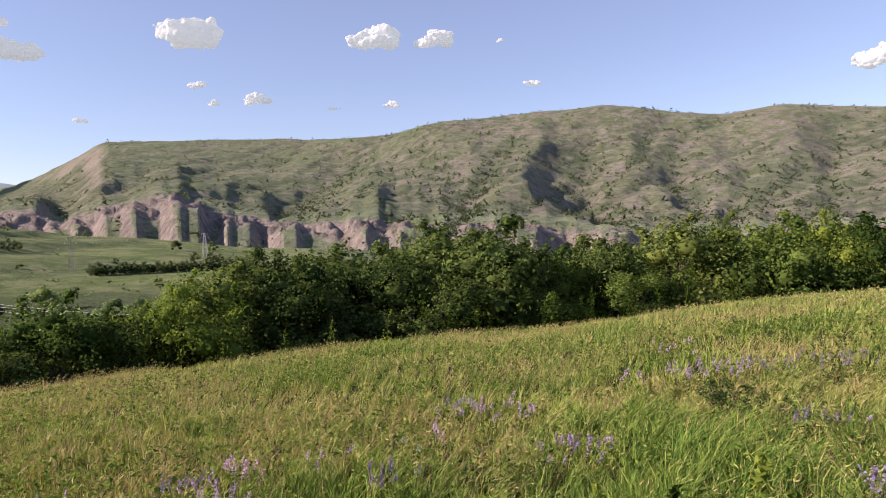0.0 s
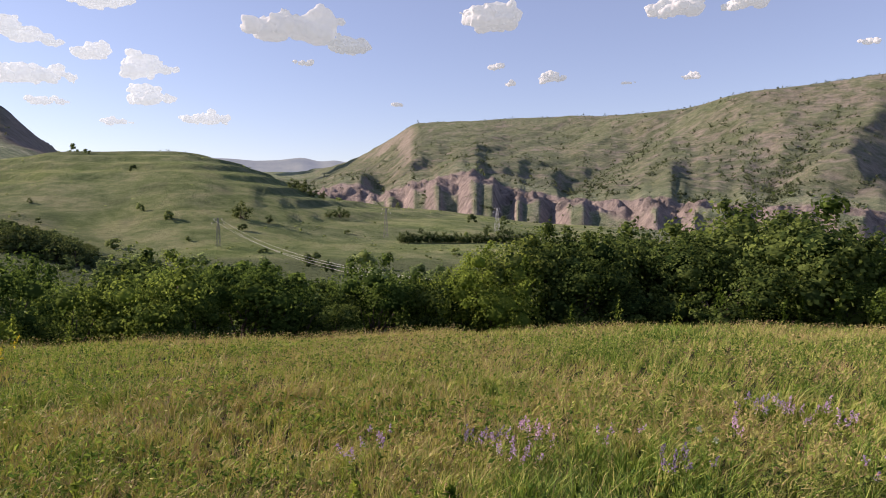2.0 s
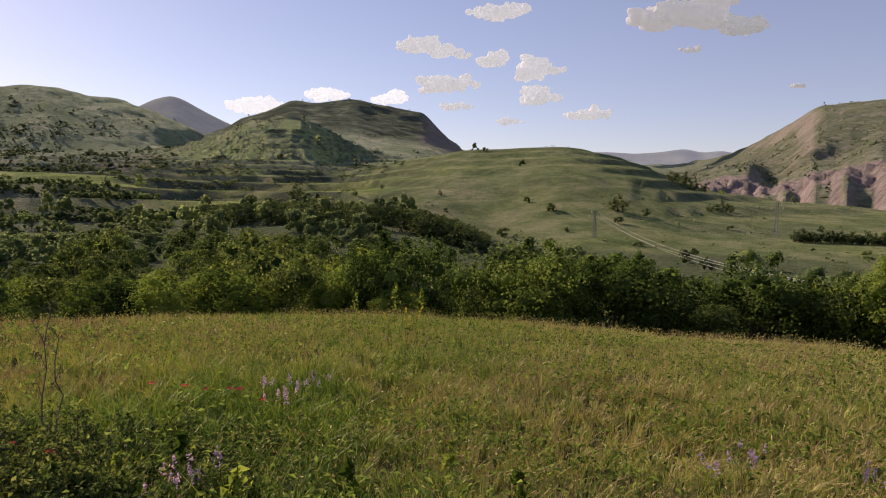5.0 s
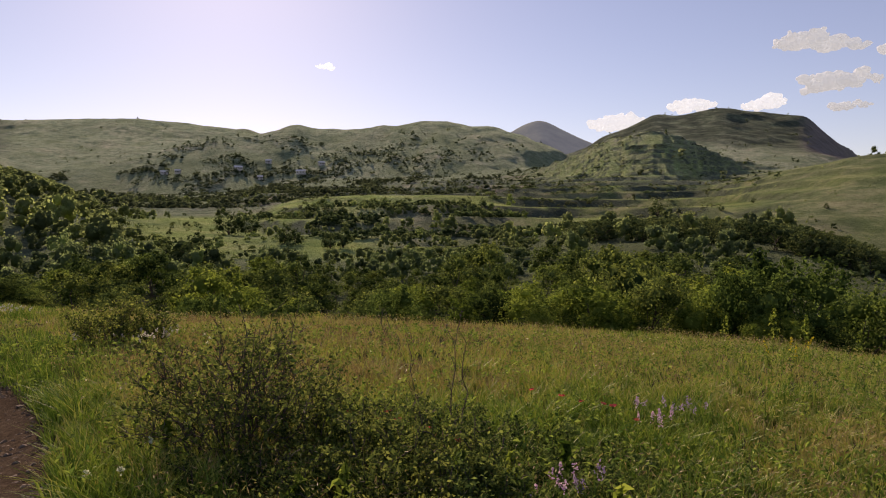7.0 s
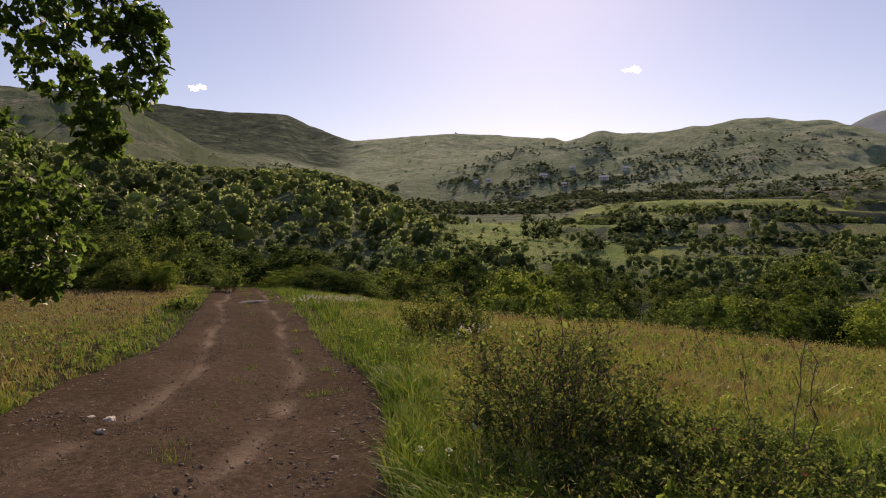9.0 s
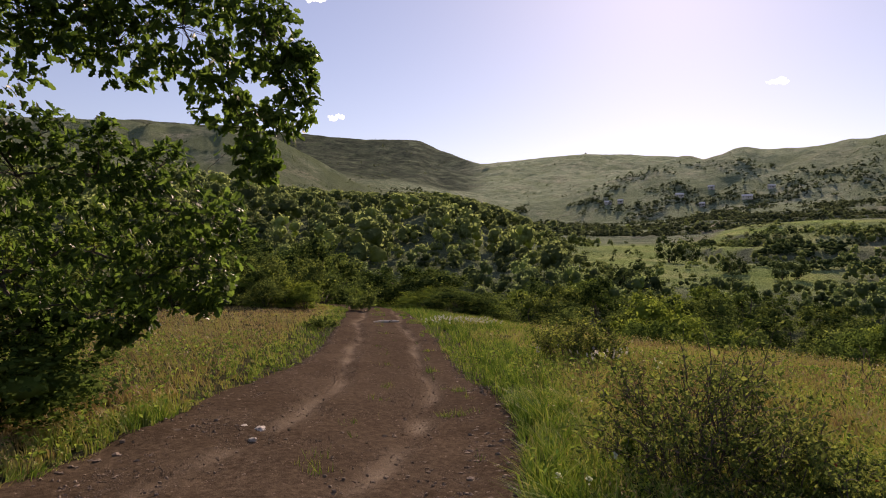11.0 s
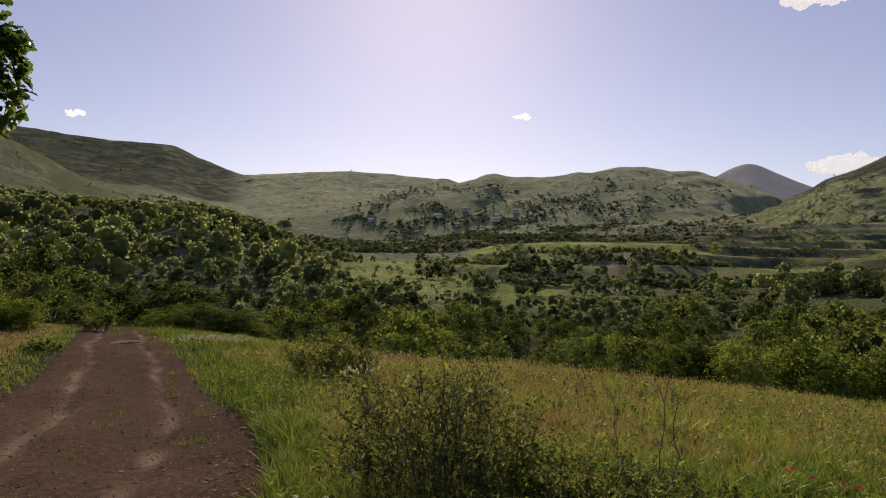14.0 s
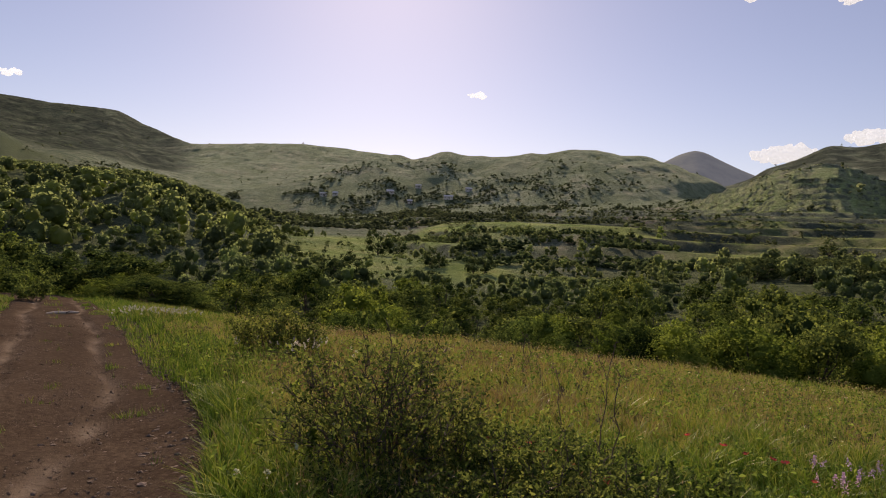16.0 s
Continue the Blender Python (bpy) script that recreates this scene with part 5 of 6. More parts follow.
    tagged(new("herbs", me), "low broad-leaved green herbs among the grass", "herbs", kind="stuff")


plant_grass()


# ---- flowers ----
def ray_lifted(az, el, lift):
    """The place whose point at a height above the ground lies on a line of sight."""
    r = np.geomspace(1.0, 200, 4000)
    x, y = polar(az, r)
    k = int(np.argmax(EYE + r * math.tan(radians(el)) < ground_z(x, y) + lift))
    return float(x[k]), float(y[k]), float(r[k])


def petal_material(name, dark, light):
    return leaf_material(name, dark, light, thin=0.35, gloss=0.6)


VETCH = petal_material("vetch_petal", (0.40, 0.24, 0.58), (0.72, 0.56, 0.84))
PALE = petal_material("pale_petal", (0.50, 0.46, 0.60), (0.80, 0.76, 0.84))
POPPY = petal_material("red_petal", (0.42, 0.05, 0.07), (0.62, 0.13, 0.15))
WHITE = petal_material("white_petal", (0.70, 0.70, 0.66), (0.85, 0.85, 0.80))
YELLOW = petal_material("yellow_petal", (0.60, 0.45, 0.04), (0.80, 0.66, 0.10))
STEM = leaf_material("stem_green", (0.06, 0.11, 0.02), (0.13, 0.19, 0.04))
DRYSTEM = simple("dry_stalk", (0.07, 0.05, 0.035), (0.17, 0.13, 0.09), 20, 0.9)


def flower_clump(az, el, spread, spikes, mat, label, category="flowers", lift=0.40, petal=0.018, spike_len=0.09):
    x0, y0, r = ray_lifted(az, el, lift)
    root = new("flower_clump")
    z0 = float(ground_z(x0, y0))
    stems, pc, pn, lc = [], [], [], []
    for _ in range(spikes):
        ox, oy = RNG.normal(size=2) * spread * 0.5
        h = lift * RNG.uniform(0.75, 1.12) + 0.1
        base = np.array([ox * 0.8, oy * 0.8, float(ground_z(x0 + ox, y0 + oy)) - z0 - 0.12])
        top = base + [ox * 0.2 + RNG.normal() * 0.04 + 0.05, oy * 0.2 + RNG.normal() * 0.04, h]
        line = bent(base, top, 5, 0.3)
        stems.append(tube(line, np.linspace(0.0035, 0.0015, 5), 3))
        m = 22
        s = RNG.random(m)
        ax = unit(line[-1] - line[-2])
        pc.append(top + ax * (s[:, None] - 0.6) * spike_len + RNG.normal(size=(m, 3)) * 0.014 * (1.15 - s[:, None]))
        pn.append(unit(RNG.normal(size=(m, 3)) + [0, 0, 0.3]))
        for t in np.linspace(0.2, 0.8, 6):
            lc.append(base + (top - base) * t + RNG.normal(size=3) * 0.025)
    v, f = leaf_quads(np.concatenate(pc), np.concatenate(pn), petal * RNG.uniform(0.7, 1.3, len(pc) * 22), 0.8, 0.4)
    part("blossom", mesh_of("blossom", v, f, mat), root)
    lc = np.array(lc)
    v, f = leaf_quads(lc, unit(RNG.normal(size=lc.shape) + [0, 0, 0.6]), RNG.uniform(0.03, 0.06, len(lc)), 0.35)
    part("foliage", mesh_of("foliage", v, f, STEM), root)
    v, f = joined(stems, True)
    part("stem", mesh_of("stem", v, f, STEM, True), root)
    root.matrix_world = pose(x0, y0, z0)
    return tagged(root, label, category, "flower clumps in the meadow")


PURPLE = "clump of purple vetch blooming in the grass"
for az, el, spread, spikes in ((-23.2, -10.8, 0.50, 26), (-19.4, -9.6, 0.35, 10), (-27.1, -10.3, 0.42, 16), (-31.4, -9.7, 0.45, 16), (-20.5, -11.3, 0.30, 10), (-5.4, -14.3, 0.32, 14), (-2.7, -14.3, 0.30, 12),
                               (-7.8, -14.6, 0.22, 7), (-0.2, -16.1, 0.12, 5), (-11.3, -17.2, 0.20, 14), (-14.4, -16.7, 0.14, 5), (15.1, -17.7, 0.20, 12), (17.0, -19.0, 0.26, 12), (19.4, -18.1, 0.18, 8),
                               (4.0, -18.8, 0.18, 10), (-33.3, -16.8, 0.14, 9), (-36.0, -14.0, 0.30, 12), (-29.5, -13.6, 0.25, 8), (31.0, -19.1, 0.12, 4), (66.0, -14.9, 0.15, 5), (75.5, -20.8, 0.14, 6), (28.5, -18.4, 0.12, 5),
                               (72.5, -20.6, 0.14, 5), (64.9, -14.6, 0.16, 5), (68.8, -14.4, 0.14, 4), (-16.1, -11.6, 0.2, 5), (67.4, -15.5, 0.2, 6), (8.5, -17.5, 0.2, 4)):
    flower_clump(az, el, spread, spikes, VETCH, PURPLE)
for az, el, spread, spikes in ((120.4, -6.2, 1.4, 70), (119.2, -6.4, 0.8, 30), (109.1, -8.9, 0.5, 20), (113.5, -8.6, 0.4, 8)):
    flower_clump(az, el, spread, spikes, PALE, "drift of pale lilac flowers beside the dirt track", lift=0.35, petal=0.026, spike_len=0.07)
for az, el, spread, spikes in ((107.0, -8.5, 0.10, 3), (106.2, -15.5, 0.25, 3), (111.2, -17.4, 0.2, 3), (104, -9.6, 0.15, 3), (2.2, -17.0, 0.06, 2)):
    flower_clump(az, el, spread, spikes, WHITE, "white wildflowers blooming among the grass", lift=0.42, petal=0.022, spike_len=0.03)
for az, el, spread, spikes in ((58.0, -9.4, 0.5, 4),):
    flower_clump(az, el, spread, spikes, YELLOW, "yellow-flowered weeds at the meadow edge", lift=0.7, petal=0.03, spike_len=0.25)


def poppy_thing():
    root = new("poppy")
    v, f = tube(bent((0, 0, -0.02), (0.03, 0.01, 0.42), 6, 0.3), np.linspace(0.0035, 0.002, 6), 4)
    part("stem", mesh_of("stem", v, f, STEM, True), root)
    for k in range(4):
        a = k * math.pi / 2
        g = np.linspace(0, 1, 5)
        w = np.linspace(-1, 1, 5)
        G, W = np.meshgrid(g, w, indexing="ij")
        ww = W * np.sin(G * 2.0 + 0.15) * 0.026
        rr = 0.006 + G * 0.032
        zz = 0.42 + 0.02 * G ** 1.5 + 0.004 * np.sin(W * 9 + k)
        px, py = rr * math.cos(a) - ww * math.sin(a), rr * math.sin(a) + ww * math.cos(a)
        idx = np.arange(25).reshape(5, 5)
        fq = np.stack([idx[:-1, :-1], idx[1:, :-1], idx[1:, 1:], idx[:-1, 1:]], -1).reshape(-1, 4)
        part("petal", mesh_of("petal", np.stack([px + 0.03, py + 0.01, zz], -1).reshape(-1, 3), fq, POPPY, True), root)
    iv, if_ = icosphere(1)
    part("seed_head", mesh_of("seed_head", iv * 0.008 + [0.03, 0.01, 0.426], if_, DRYSTEM, True), root)
    root["spare"] = 1
    return tagged(root, "single red poppy in bloom among the grass", "poppy", "poppies in the meadow")


PROTO_POPPY = poppy_thing()
for az, el in ((71.8, -15.1), (90.0, -16.7), (88.5, -17.0), (86.2, -17.5), (92.2, -16.3), (90.8, -16.9), (74.7, -15.2), (76.5, -14.4), (68.3, -16.1), (70.2, -15.6), (72.4, -14.9), (84.2, -18.7), (87.6, -16.4)):
    x, y, r = ray_lifted(az, el, 0.36)
    ob = copy_thing(PROTO_POPPY, pose(x, y, float(ground_z(x, y)), RNG.normal() * 8, RNG.normal() * 8, RNG.uniform(0, 360)) @ Matrix.Scale(RNG.uniform(0.7, 0.95), 4))
    del ob["spare"]


# ---- bushes in the meadow ----
def cane_bush(az, r, height, width, canes, leaves, leaf, mat, label, seed_lean=0.0):
    """A bush of arching thorny canes with side twigs and many small leaves."""
    x0, y0 = polar(az, r)
    z0 = float(ground_z(x0, y0)) - 0.03
    root = new("bush")
    wood_pieces, tips = [], []
    for k in range(canes):
        a = RNG.uniform(0, 2 * math.pi)
        out = math.sqrt(RNG.random()) * width * 0.5
        h = height * (1.05 - 0.45 * (out / (width * 0.5)) ** 2) * RNG.uniform(0.5, 1.10)
        b = np.array([math.cos(a), math.sin(a), 0]) * out * 0.35
        e = np.array([math.cos(a) * out, math.sin(a) * out, h])
        line = bent(b, e, 8, 0.35)
        wood_pieces.append(tube(line, np.linspace(0.008, 0.002, 8), 4))
        tips += [(line[i] + (line[i + 1] - line[i]) * RNG.random()) for i in range(2, 7) for _ in range(2)]
        for _ in range(5):
            i = RNG.integers(2, 7)
            d = unit(np.array([math.cos(a), math.sin(a), 0.6]) * 0.5 + RNG.normal(size=3) * 0.7 + [0, 0, 0.35])
            tw = bent(line[i], line[i] + d * height * RNG.uniform(0.12, 0.34), 4, 0.3)
            wood_pieces.append(tube(tw, np.linspace(0.0035, 0.0012, 4), 3))
            tips += [tw[1], tw[2], tw[3], tw[3]]
    tips = np.array(tips)
    pick = RNG.integers(0, len(tips), leaves)
    c = tips[pick] + RNG.normal(size=(leaves, 3)) * 0.035 * max(height, 0.6)
    c[:, 2] = np.maximum(c[:, 2], 0.02)
    n = unit(RNG.normal(size=(leaves, 3)) + [0, 0, 0.7])
    v, f = leaf_quads(c, n, leaf * RNG.uniform(0.6, 1.35, leaves), 0.62)
    part("foliage", mesh_of("foliage", v, f, mat), root)
    v, f = joined(wood_pieces, True)
    part("branchwork", mesh_of("branchwork", v, f, BARK, True), root)
    root.matrix_world = pose(float(x0), float(y0), z0)
    return tagged(root, label, "bush", "bushes in the meadow")


cane_bush(101.3, 5.7, 1.20, 1.95, 78, 5200, 0.043, LEAF_ROSE, "airy wild rose bush with small yellowing leaves")
cane_bush(95.5, 5.4, 0.80, 1.0, 22, 3600, 0.034, LEAF_ROSE, "lower wild rose bush with dark canes")
cane_bush(88.5, 4.6, 0.74, 1.4, 40, 5200, 0.036, LEAF_ROSE, "low tangled yellow-green bush beside the poppies")
cane_bush(81.5, 4.5, 0.52, 1.2, 26, 4600, 0.032, LEAF_BELT, "low tangled green bush beside the poppies")
cane_bush(75.5, 5.0, 0.34, 0.9, 14, 1700, 0.032, LEAF_BELT, "low leafy green herbs among the poppies")
for az, r, h, w in ((70, 4.3, 0.34, 0.9), (66, 5.2, 0.30, 0.9), (78, 3.9, 0.34, 0.8), (85, 3.8, 0.46, 0.9), (92, 4.1, 0.58, 1.0), (95.5, 4.0, 0.5, 0.9), (98, 4.4, 0.5, 0.9), (89, 3.7, 0.42, 0.9), (86.5, 4.3, 0.48, 0.9), (80, 4.0, 0.44, 0.9), (76.5, 4.2, 0.36, 0.9), (72.5, 4.6, 0.34, 0.9), (103.5, 4.6, 0.42, 0.9), (61, 4.2, 0.26, 0.8), (-7, 5.6, 0.30, 1.0), (-25, 7.6, 0.40, 1.4), (-12, 4.6, 0.26, 0.8), (14, 4.0, 0.26, 0.8), (3, 4.2, 0.22, 0.7),
                    (91, 5.2, 0.58, 1.0), (87.5, 5.8, 0.50, 1.1), (83.5, 5.5, 0.50, 1.1), (79, 5.6, 0.42, 1.1), (74, 5.7, 0.34, 1.1), (68, 4.9, 0.30, 1.0), (71, 5.3, 0.32, 1.0)):
    rosy = 84 < az < 104 and r < 5
    cane_bush(az, r, h, w, 16, 1400 if rosy else 2000, 0.034, LEAF_ROSE if rosy else LEAF_BELT, "low yellowing rose shoots round the taller bush" if rosy else "low leafy green herbs among the flowers")
cane_bush(111.8, 13.6, 0.98, 1.9, 34, 4200, 0.05, LEAF_ROSE, "rounded wild rose bush near the dirt track")
cane_bush(109.3, 13.9, 0.72, 1.3, 20, 2200, 0.05, LEAF_ROSE, "rounded wild rose bush near the dirt track")
cane_bush(132.0, 21.0, 0.4, 1.3, 14, 1500, 0.06, LEAF_BELT, "low green bush on the grassy bank")
cane_bush(128.6, 34.0, 1.4, 1.8, 20, 2600, 0.09, LEAF_BELT, "dark green bush at the bend of the dirt track")


def stalk_thing(az, el_top, r, height, lean, mat, label, leafy=0):
    x, y = polar(az, r)
    z = float(ground_z(x, y)) - 0.03
    top_z = EYE + r * math.tan(radians(el_top)) if el_top is not None else z + height
    h = max(top_z - z, 0.3)
    root = new("weed_stalk")
    line = bent((0, 0, 0), (lean * h, lean * 0.3 * h, h), 8, 0.2)
    pieces = [tube(line, np.linspace(0.0045, 0.002, 8) * (1 + r / 12), 5)]
    leaf_c = []
    for i in range(3, 8):
        a = RNG.uniform(0, 2 * math.pi)
        tw = bent(line[i], line[i] + np.array([math.cos(a) * 0.5, math.sin(a) * 0.5, 0.8]) * h * RNG.uniform(0.08, 0.18), 4)
        pieces.append(tube(tw, np.linspace(0.003, 0.0012, 4) * (1 + r / 14), 3))
        leaf_c += [tw[-1], tw[-2]]
    v, f = joined(pieces, True)
    part("stalk", mesh_of("stalk", v, f, mat, True), root)
    if leafy:
        t = RNG.random(leafy)
        c = np.stack([np.interp(t * 7, np.arange(8), line[:, k]) for k in range(3)], -1) + RNG.normal(size=(leafy, 3)) * (0.13 * h) * (1.1 - t[:, None]) * [1, 1, 0.5]
        v, f = leaf_quads(c, unit(RNG.normal(size=(leafy, 3)) + [0, 0, 0.5]), RNG.uniform(0.05, 0.12, leafy), 0.5)
        part("foliage", mesh_of("foliage", v, f, STEM if leafy % 2 else LEAF_LIGHT), root)
    else:
        c = np.array(leaf_c * 3) + RNG.normal(size=(len(leaf_c) * 3, 3)) * 0.012
        v, f = leaf_quads(c, unit(RNG.normal(size=c.shape)), 0.014 * (1 + r / 14), 0.7)
        tagged(part("seed_head", mesh_of("seed_head", v, f, DRYSTEM), root), kind="stuff")
    root.matrix_world = pose(float(x), float(y), z, 0, 0, 0)
    return tagged(root, label, "weed", "tall weeds in the meadow")


DRY_L, GREEN_L = "dry brown weed stalk standing above the grass", "tall leafy green weed at the meadow edge"
for az, el, r, lean in ((90.2, -8.0, 12.4, 0.02), (89.7, -8.3, 12.6, -0.05), (84.3, -9.3, 5.2, 0.16), (83.3, -10.4, 5.0, 0.12), (87.3, -11.8, 4.9, -0.02)):
    stalk_thing(az, el, r, 0.6, lean, DRYSTEM, DRY_L)
for az, h, lv in ((-20.5, 1.9, 151), (-18.6, 1.5, 121), (-16.0, 1.2, 91), (-13.2, 1.4, 101), (-12.2, 1.2, 91), (-10.0, 1.5, 111), (-9.2, 1.2, 91), (-7.0, 1.1, 81), (-4.6, 1.3, 101), (-3.4, 1.0, 71), (-1.0, 1.2, 91), (1.6, 1.6, 101), (0.9, 1.2, 81), (4.2, 1.2, 80), (9.0, 1.0, 60), (-24.0, 1.3, 91), (12.5, 0.9, 60), (56.5, 1.0, 90), (58.6, 1.1, 100), (62.0, 0.8, 70), (53.0, 0.8, 70)):
    stalk_thing(az, None, float(EDGE_R(az)) + RNG.uniform(-0.8, 1.2), h, RNG.uniform(0.0, 0.22), STEM, GREEN_L, lv)
for az, r, h, lv in ((-28.5, 4.2, 0.42, 61), (-26.0, 4.7, 0.46, 60), (-20.0, 4.3, 0.40, 51), (-14.5, 4.6, 0.38, 50), (-9.0, 4.2, 0.38, 51), (-3.0, 4.4, 0.36, 50), (5.0, 4.0, 0.36, 51), (12.0, 4.2, 0.40, 60), (22.0, 4.1, 0.38, 51), (30.0, 4.4, 0.36, 50), (46.0, 4.3, 0.36, 51),
                      (52.0, 4.7, 0.40, 60), (60.0, 4.1, 0.42, 61), (70.0, 4.0, 0.46, 60), (74.0, 4.6, 0.50, 61), (78.5, 4.4, 0.46, 60), (83.0, 4.2, 0.52, 71), (93.0, 3.9, 0.50, 60), (97.0, 4.0, 0.44, 51), (107.5, 5.6, 0.46, 51), (109.0, 7.5, 0.5, 50)):
    stalk_thing(az, None, r, h, RNG.uniform(-0.1, 0.2), STEM, "leafy green weed growing among the meadow grass", lv)


# ---- the oak beside the road ----
def oak_leaf_shape():
    """A lobed leaf, one unit long, folded a little along its midrib."""
    prof = [(0.0, 0.015), (0.14, 0.07), (0.30, 0.22), (0.41, 0.13), (0.58, 0.29), (0.69, 0.17), (0.86, 0.21), (1.0, 0.02)]
    v, f = [], []
    for u, w in prof:
        v += [(u, 0, 0.05 * math.sin(u * 3)), (u, w, 0.05 * math.sin(u * 3) + 0.35 * w), (u, -w, 0.05 * math.sin(u * 3) + 0.35 * w)]
    for i in range(len(prof) - 1):
        a, b = 3 * i, 3 * (i + 1)
        f += [(a, b, b + 1, a + 1), (a, a + 2, b + 2, b)]
    return np.array(v, float), np.array(f)


def oak_tree():
    root = new("oak_tree")
    tx, ty = polar(162.0, 9.0)
    tz = float(ground_z(tx, ty)) - 0.1
    foot = np.array([float(tx), float(ty), tz])
    upper = [(133.0, 10.4, 6.0, .24), (132.6, 13.2, 6.0, .24), (134.6, 15.6, 6.0, .34), (136.2, 18.4, 6.1, .36), (136.2, 8.4, 6.1, .28), (135.6, 6.2, 6.0, .20), (138.6, 12.2, 6.2, .42), (141, 16, 6.3, .50), (140, 20.5, 6.2, .48),
             (145, 14.2, 6.4, .42), (145, 19.5, 6.4, .60), (150, 17.5, 6.6, .55), (151, 23, 6.6, .65), (156, 18, 6.8, .65), (143, 24.5, 6.4, .6), (138.2, 23.5, 6.2, .36), (149, 29, 6.5, .7), (142, 30, 6.4, .5), (155, 12.8, 7.2, .5), (152, 14, 6.7, .45), (148, 16, 6.5, .5), (157, 14.5, 6.9, .5), (154, 20, 6.7, .6), (147, 22, 6.5, .5), (162, 22, 7.5, 1.0), (160, 32, 7.5, 1.1)]
    lower = [(138.6, 1.6, 7.2, .36), (140, -1.8, 7.2, .40), (139.9, -4.1, 7.1, .25), (143, 2.4, 7.4, .5), (143.6, -2.8, 7.3, .45), (142.6, 5.8, 7.4, .30), (147, 4.6, 7.6, .5), (147.5, -0.8, 7.6, .55), (147, -5.6, 7.5, .38), (145, -6.2, 7.3, .22),
             (152, 4.6, 7.8, .6), (152, -2, 7.8, .6), (152, -6.6, 7.7, .45), (157, 2, 8, .7), (157, -5, 8, .7), (150.5, 7.6, 7.7, .3), (154.5, 7.8, 7.8, .4), (146.5, 7.0, 7.6, .28), (157, 8, 8, .5), (162, -2, 8.6, .9), (165, 8, 9, 1.1), (172, 14, 9.5, 1.2), (172, 2, 9.5, 1.1), (180, 10, 10, 1.2)]
    trunk_line = bent(foot, foot + [0.3, 0.7, 3.4], 10, 0.15)
    pieces = [tube(trunk_line, np.linspace(0.24, 0.11, 10), 10)]
    lv, lf = oak_leaf_shape()
    whorl_c, whorl_d = [], []
    spots = []
    for az, el, r, rad in upper + lower:
        x, y = polar(az + 2.1, r)
        spots.append((np.array([float(x), float(y), EYE + r * math.tan(radians(el))]), rad, az))
    spots.sort(key=lambda q: np.linalg.norm(q[0] - trunk_line[6]))
    nodes = [(p, 0.06) for p in trunk_line[4:]]
    for c, rad, az in spots:
        start, thick = min(nodes, key=lambda q: np.linalg.norm(q[0] - c) + 0.5 * abs(q[0][2] - c[2]))
        limb = bent(start, c, 8, 0.30)
        end = max(thick * 0.62, 0.008)
        pieces.append(tube(limb, np.linspace(min(thick, 0.04), end * 0.7, 8), 6))
        nodes += [(c, end), (limb[5], end * 1.1)]
        axis = unit(c - start)
        m = int(24 + 150 * rad ** 1.7) if az < 158 else int(12 + 40 * rad ** 1.7)
        for _ in range(m):
            d = unit(RNG.normal(size=3) + axis * 0.3)
            p = c + d * rad * RNG.uniform(0.2, 1.0) ** 0.6 * [1, 1, 0.85]
            whorl_c.append(p)
            whorl_d.append(unit(d * 0.6 + axis * 0.5 + RNG.normal(size=3) * 0.4))
            if RNG.random() < 0.3:
                pieces.append(tube(bent(limb[6] if RNG.random() < 0.5 else c, p, 4, 0.4), np.linspace(0.004, 0.0015, 4), 3))
    wc, wd = np.array(whorl_c), np.array(whorl_d)
    per = 6
    k = len(wc) * per
    c = np.repeat(wc, per, 0) + RNG.normal(size=(k, 3)) * 0.02
    d = np.repeat(wd, per, 0)
    out = unit(np.cross(d, unit(RNG.normal(size=(k, 3)))))
    u = unit(out * 0.9 + d * 0.5 + [0, 0, -0.1])
    nrm = unit(d + [0, 0, 0.5] + RNG.normal(size=(k, 3)) * 0.35)
    w = unit(np.cross(nrm, u))
    nn = np.cross(u, w)
    s = RNG.uniform(0.075, 0.125, k)[:, None, None]
    verts = c[:, None] + s * (lv[None, :, :1] * u[:, None] + lv[None, :, 1:2] * w[:, None] + lv[None, :, 2:] * nn[:, None])
    faces = (lf[None] + np.arange(k)[:, None, None] * len(lv)).reshape(-1, 4)
    part("crown", mesh_of("crown", verts.reshape(-1, 3) - foot, faces, LEAF_OAK), root)
    v, f = joined(pieces, True)
    part("trunk", mesh_of("trunk", v - foot, f, BARK, True), root)
    root.matrix_world = pose(*foot)
    return tagged(root, "oak tree with lobed green leaves overhanging the roadside", "tree")


oak_tree()
x, y = polar(154.5, 8.3)
stand(BELT[2], float(x), float(y), 1.5, 2.4, 40, "undergrowth below the oak")
x, y = polar(160, 7.6)
stand(BELT[4], float(x), float(y), 1.3, 2.2, 110, "undergrowth below the oak")
for az, r, h, w in ((134.6, 39, 3.6, 2.6), (136.5, 44, 3.2, 3.0), (131.8, 52, 3.4, 3.4), (124.6, 47, 3.6, 4.2), (121.5, 44, 2.8, 3.2), (140, 40, 3.0, 3.4), (145, 38, 3.6, 3.6), (150, 36, 3.4, 3.4), (128.5, 60, 4.0, 4.0), (118.5, 40, 2.4, 3.0)):
    x, y = polar(az, r)
    stand(BELT[RNG.integers(0, 3)], float(x), float(y), h, w * 1.4, RNG.uniform(0, 360), "scrub trees along the road")
    for side in (-1.6, 0.3, 1.8):
        x, y = polar(az + side + RNG.normal() * 0.3, r - RNG.uniform(1, 3.5))
        if abs(float(road_offset(x, y)[0])) > 3.0:
            stand((LIGHT + BELT)[RNG.integers(0, 5)], float(x), float(y), h * RNG.uniform(0.35, 0.6), w * RNG.uniform(0.8, 1.2), RNG.uniform(0, 360), "undergrowth along the road")


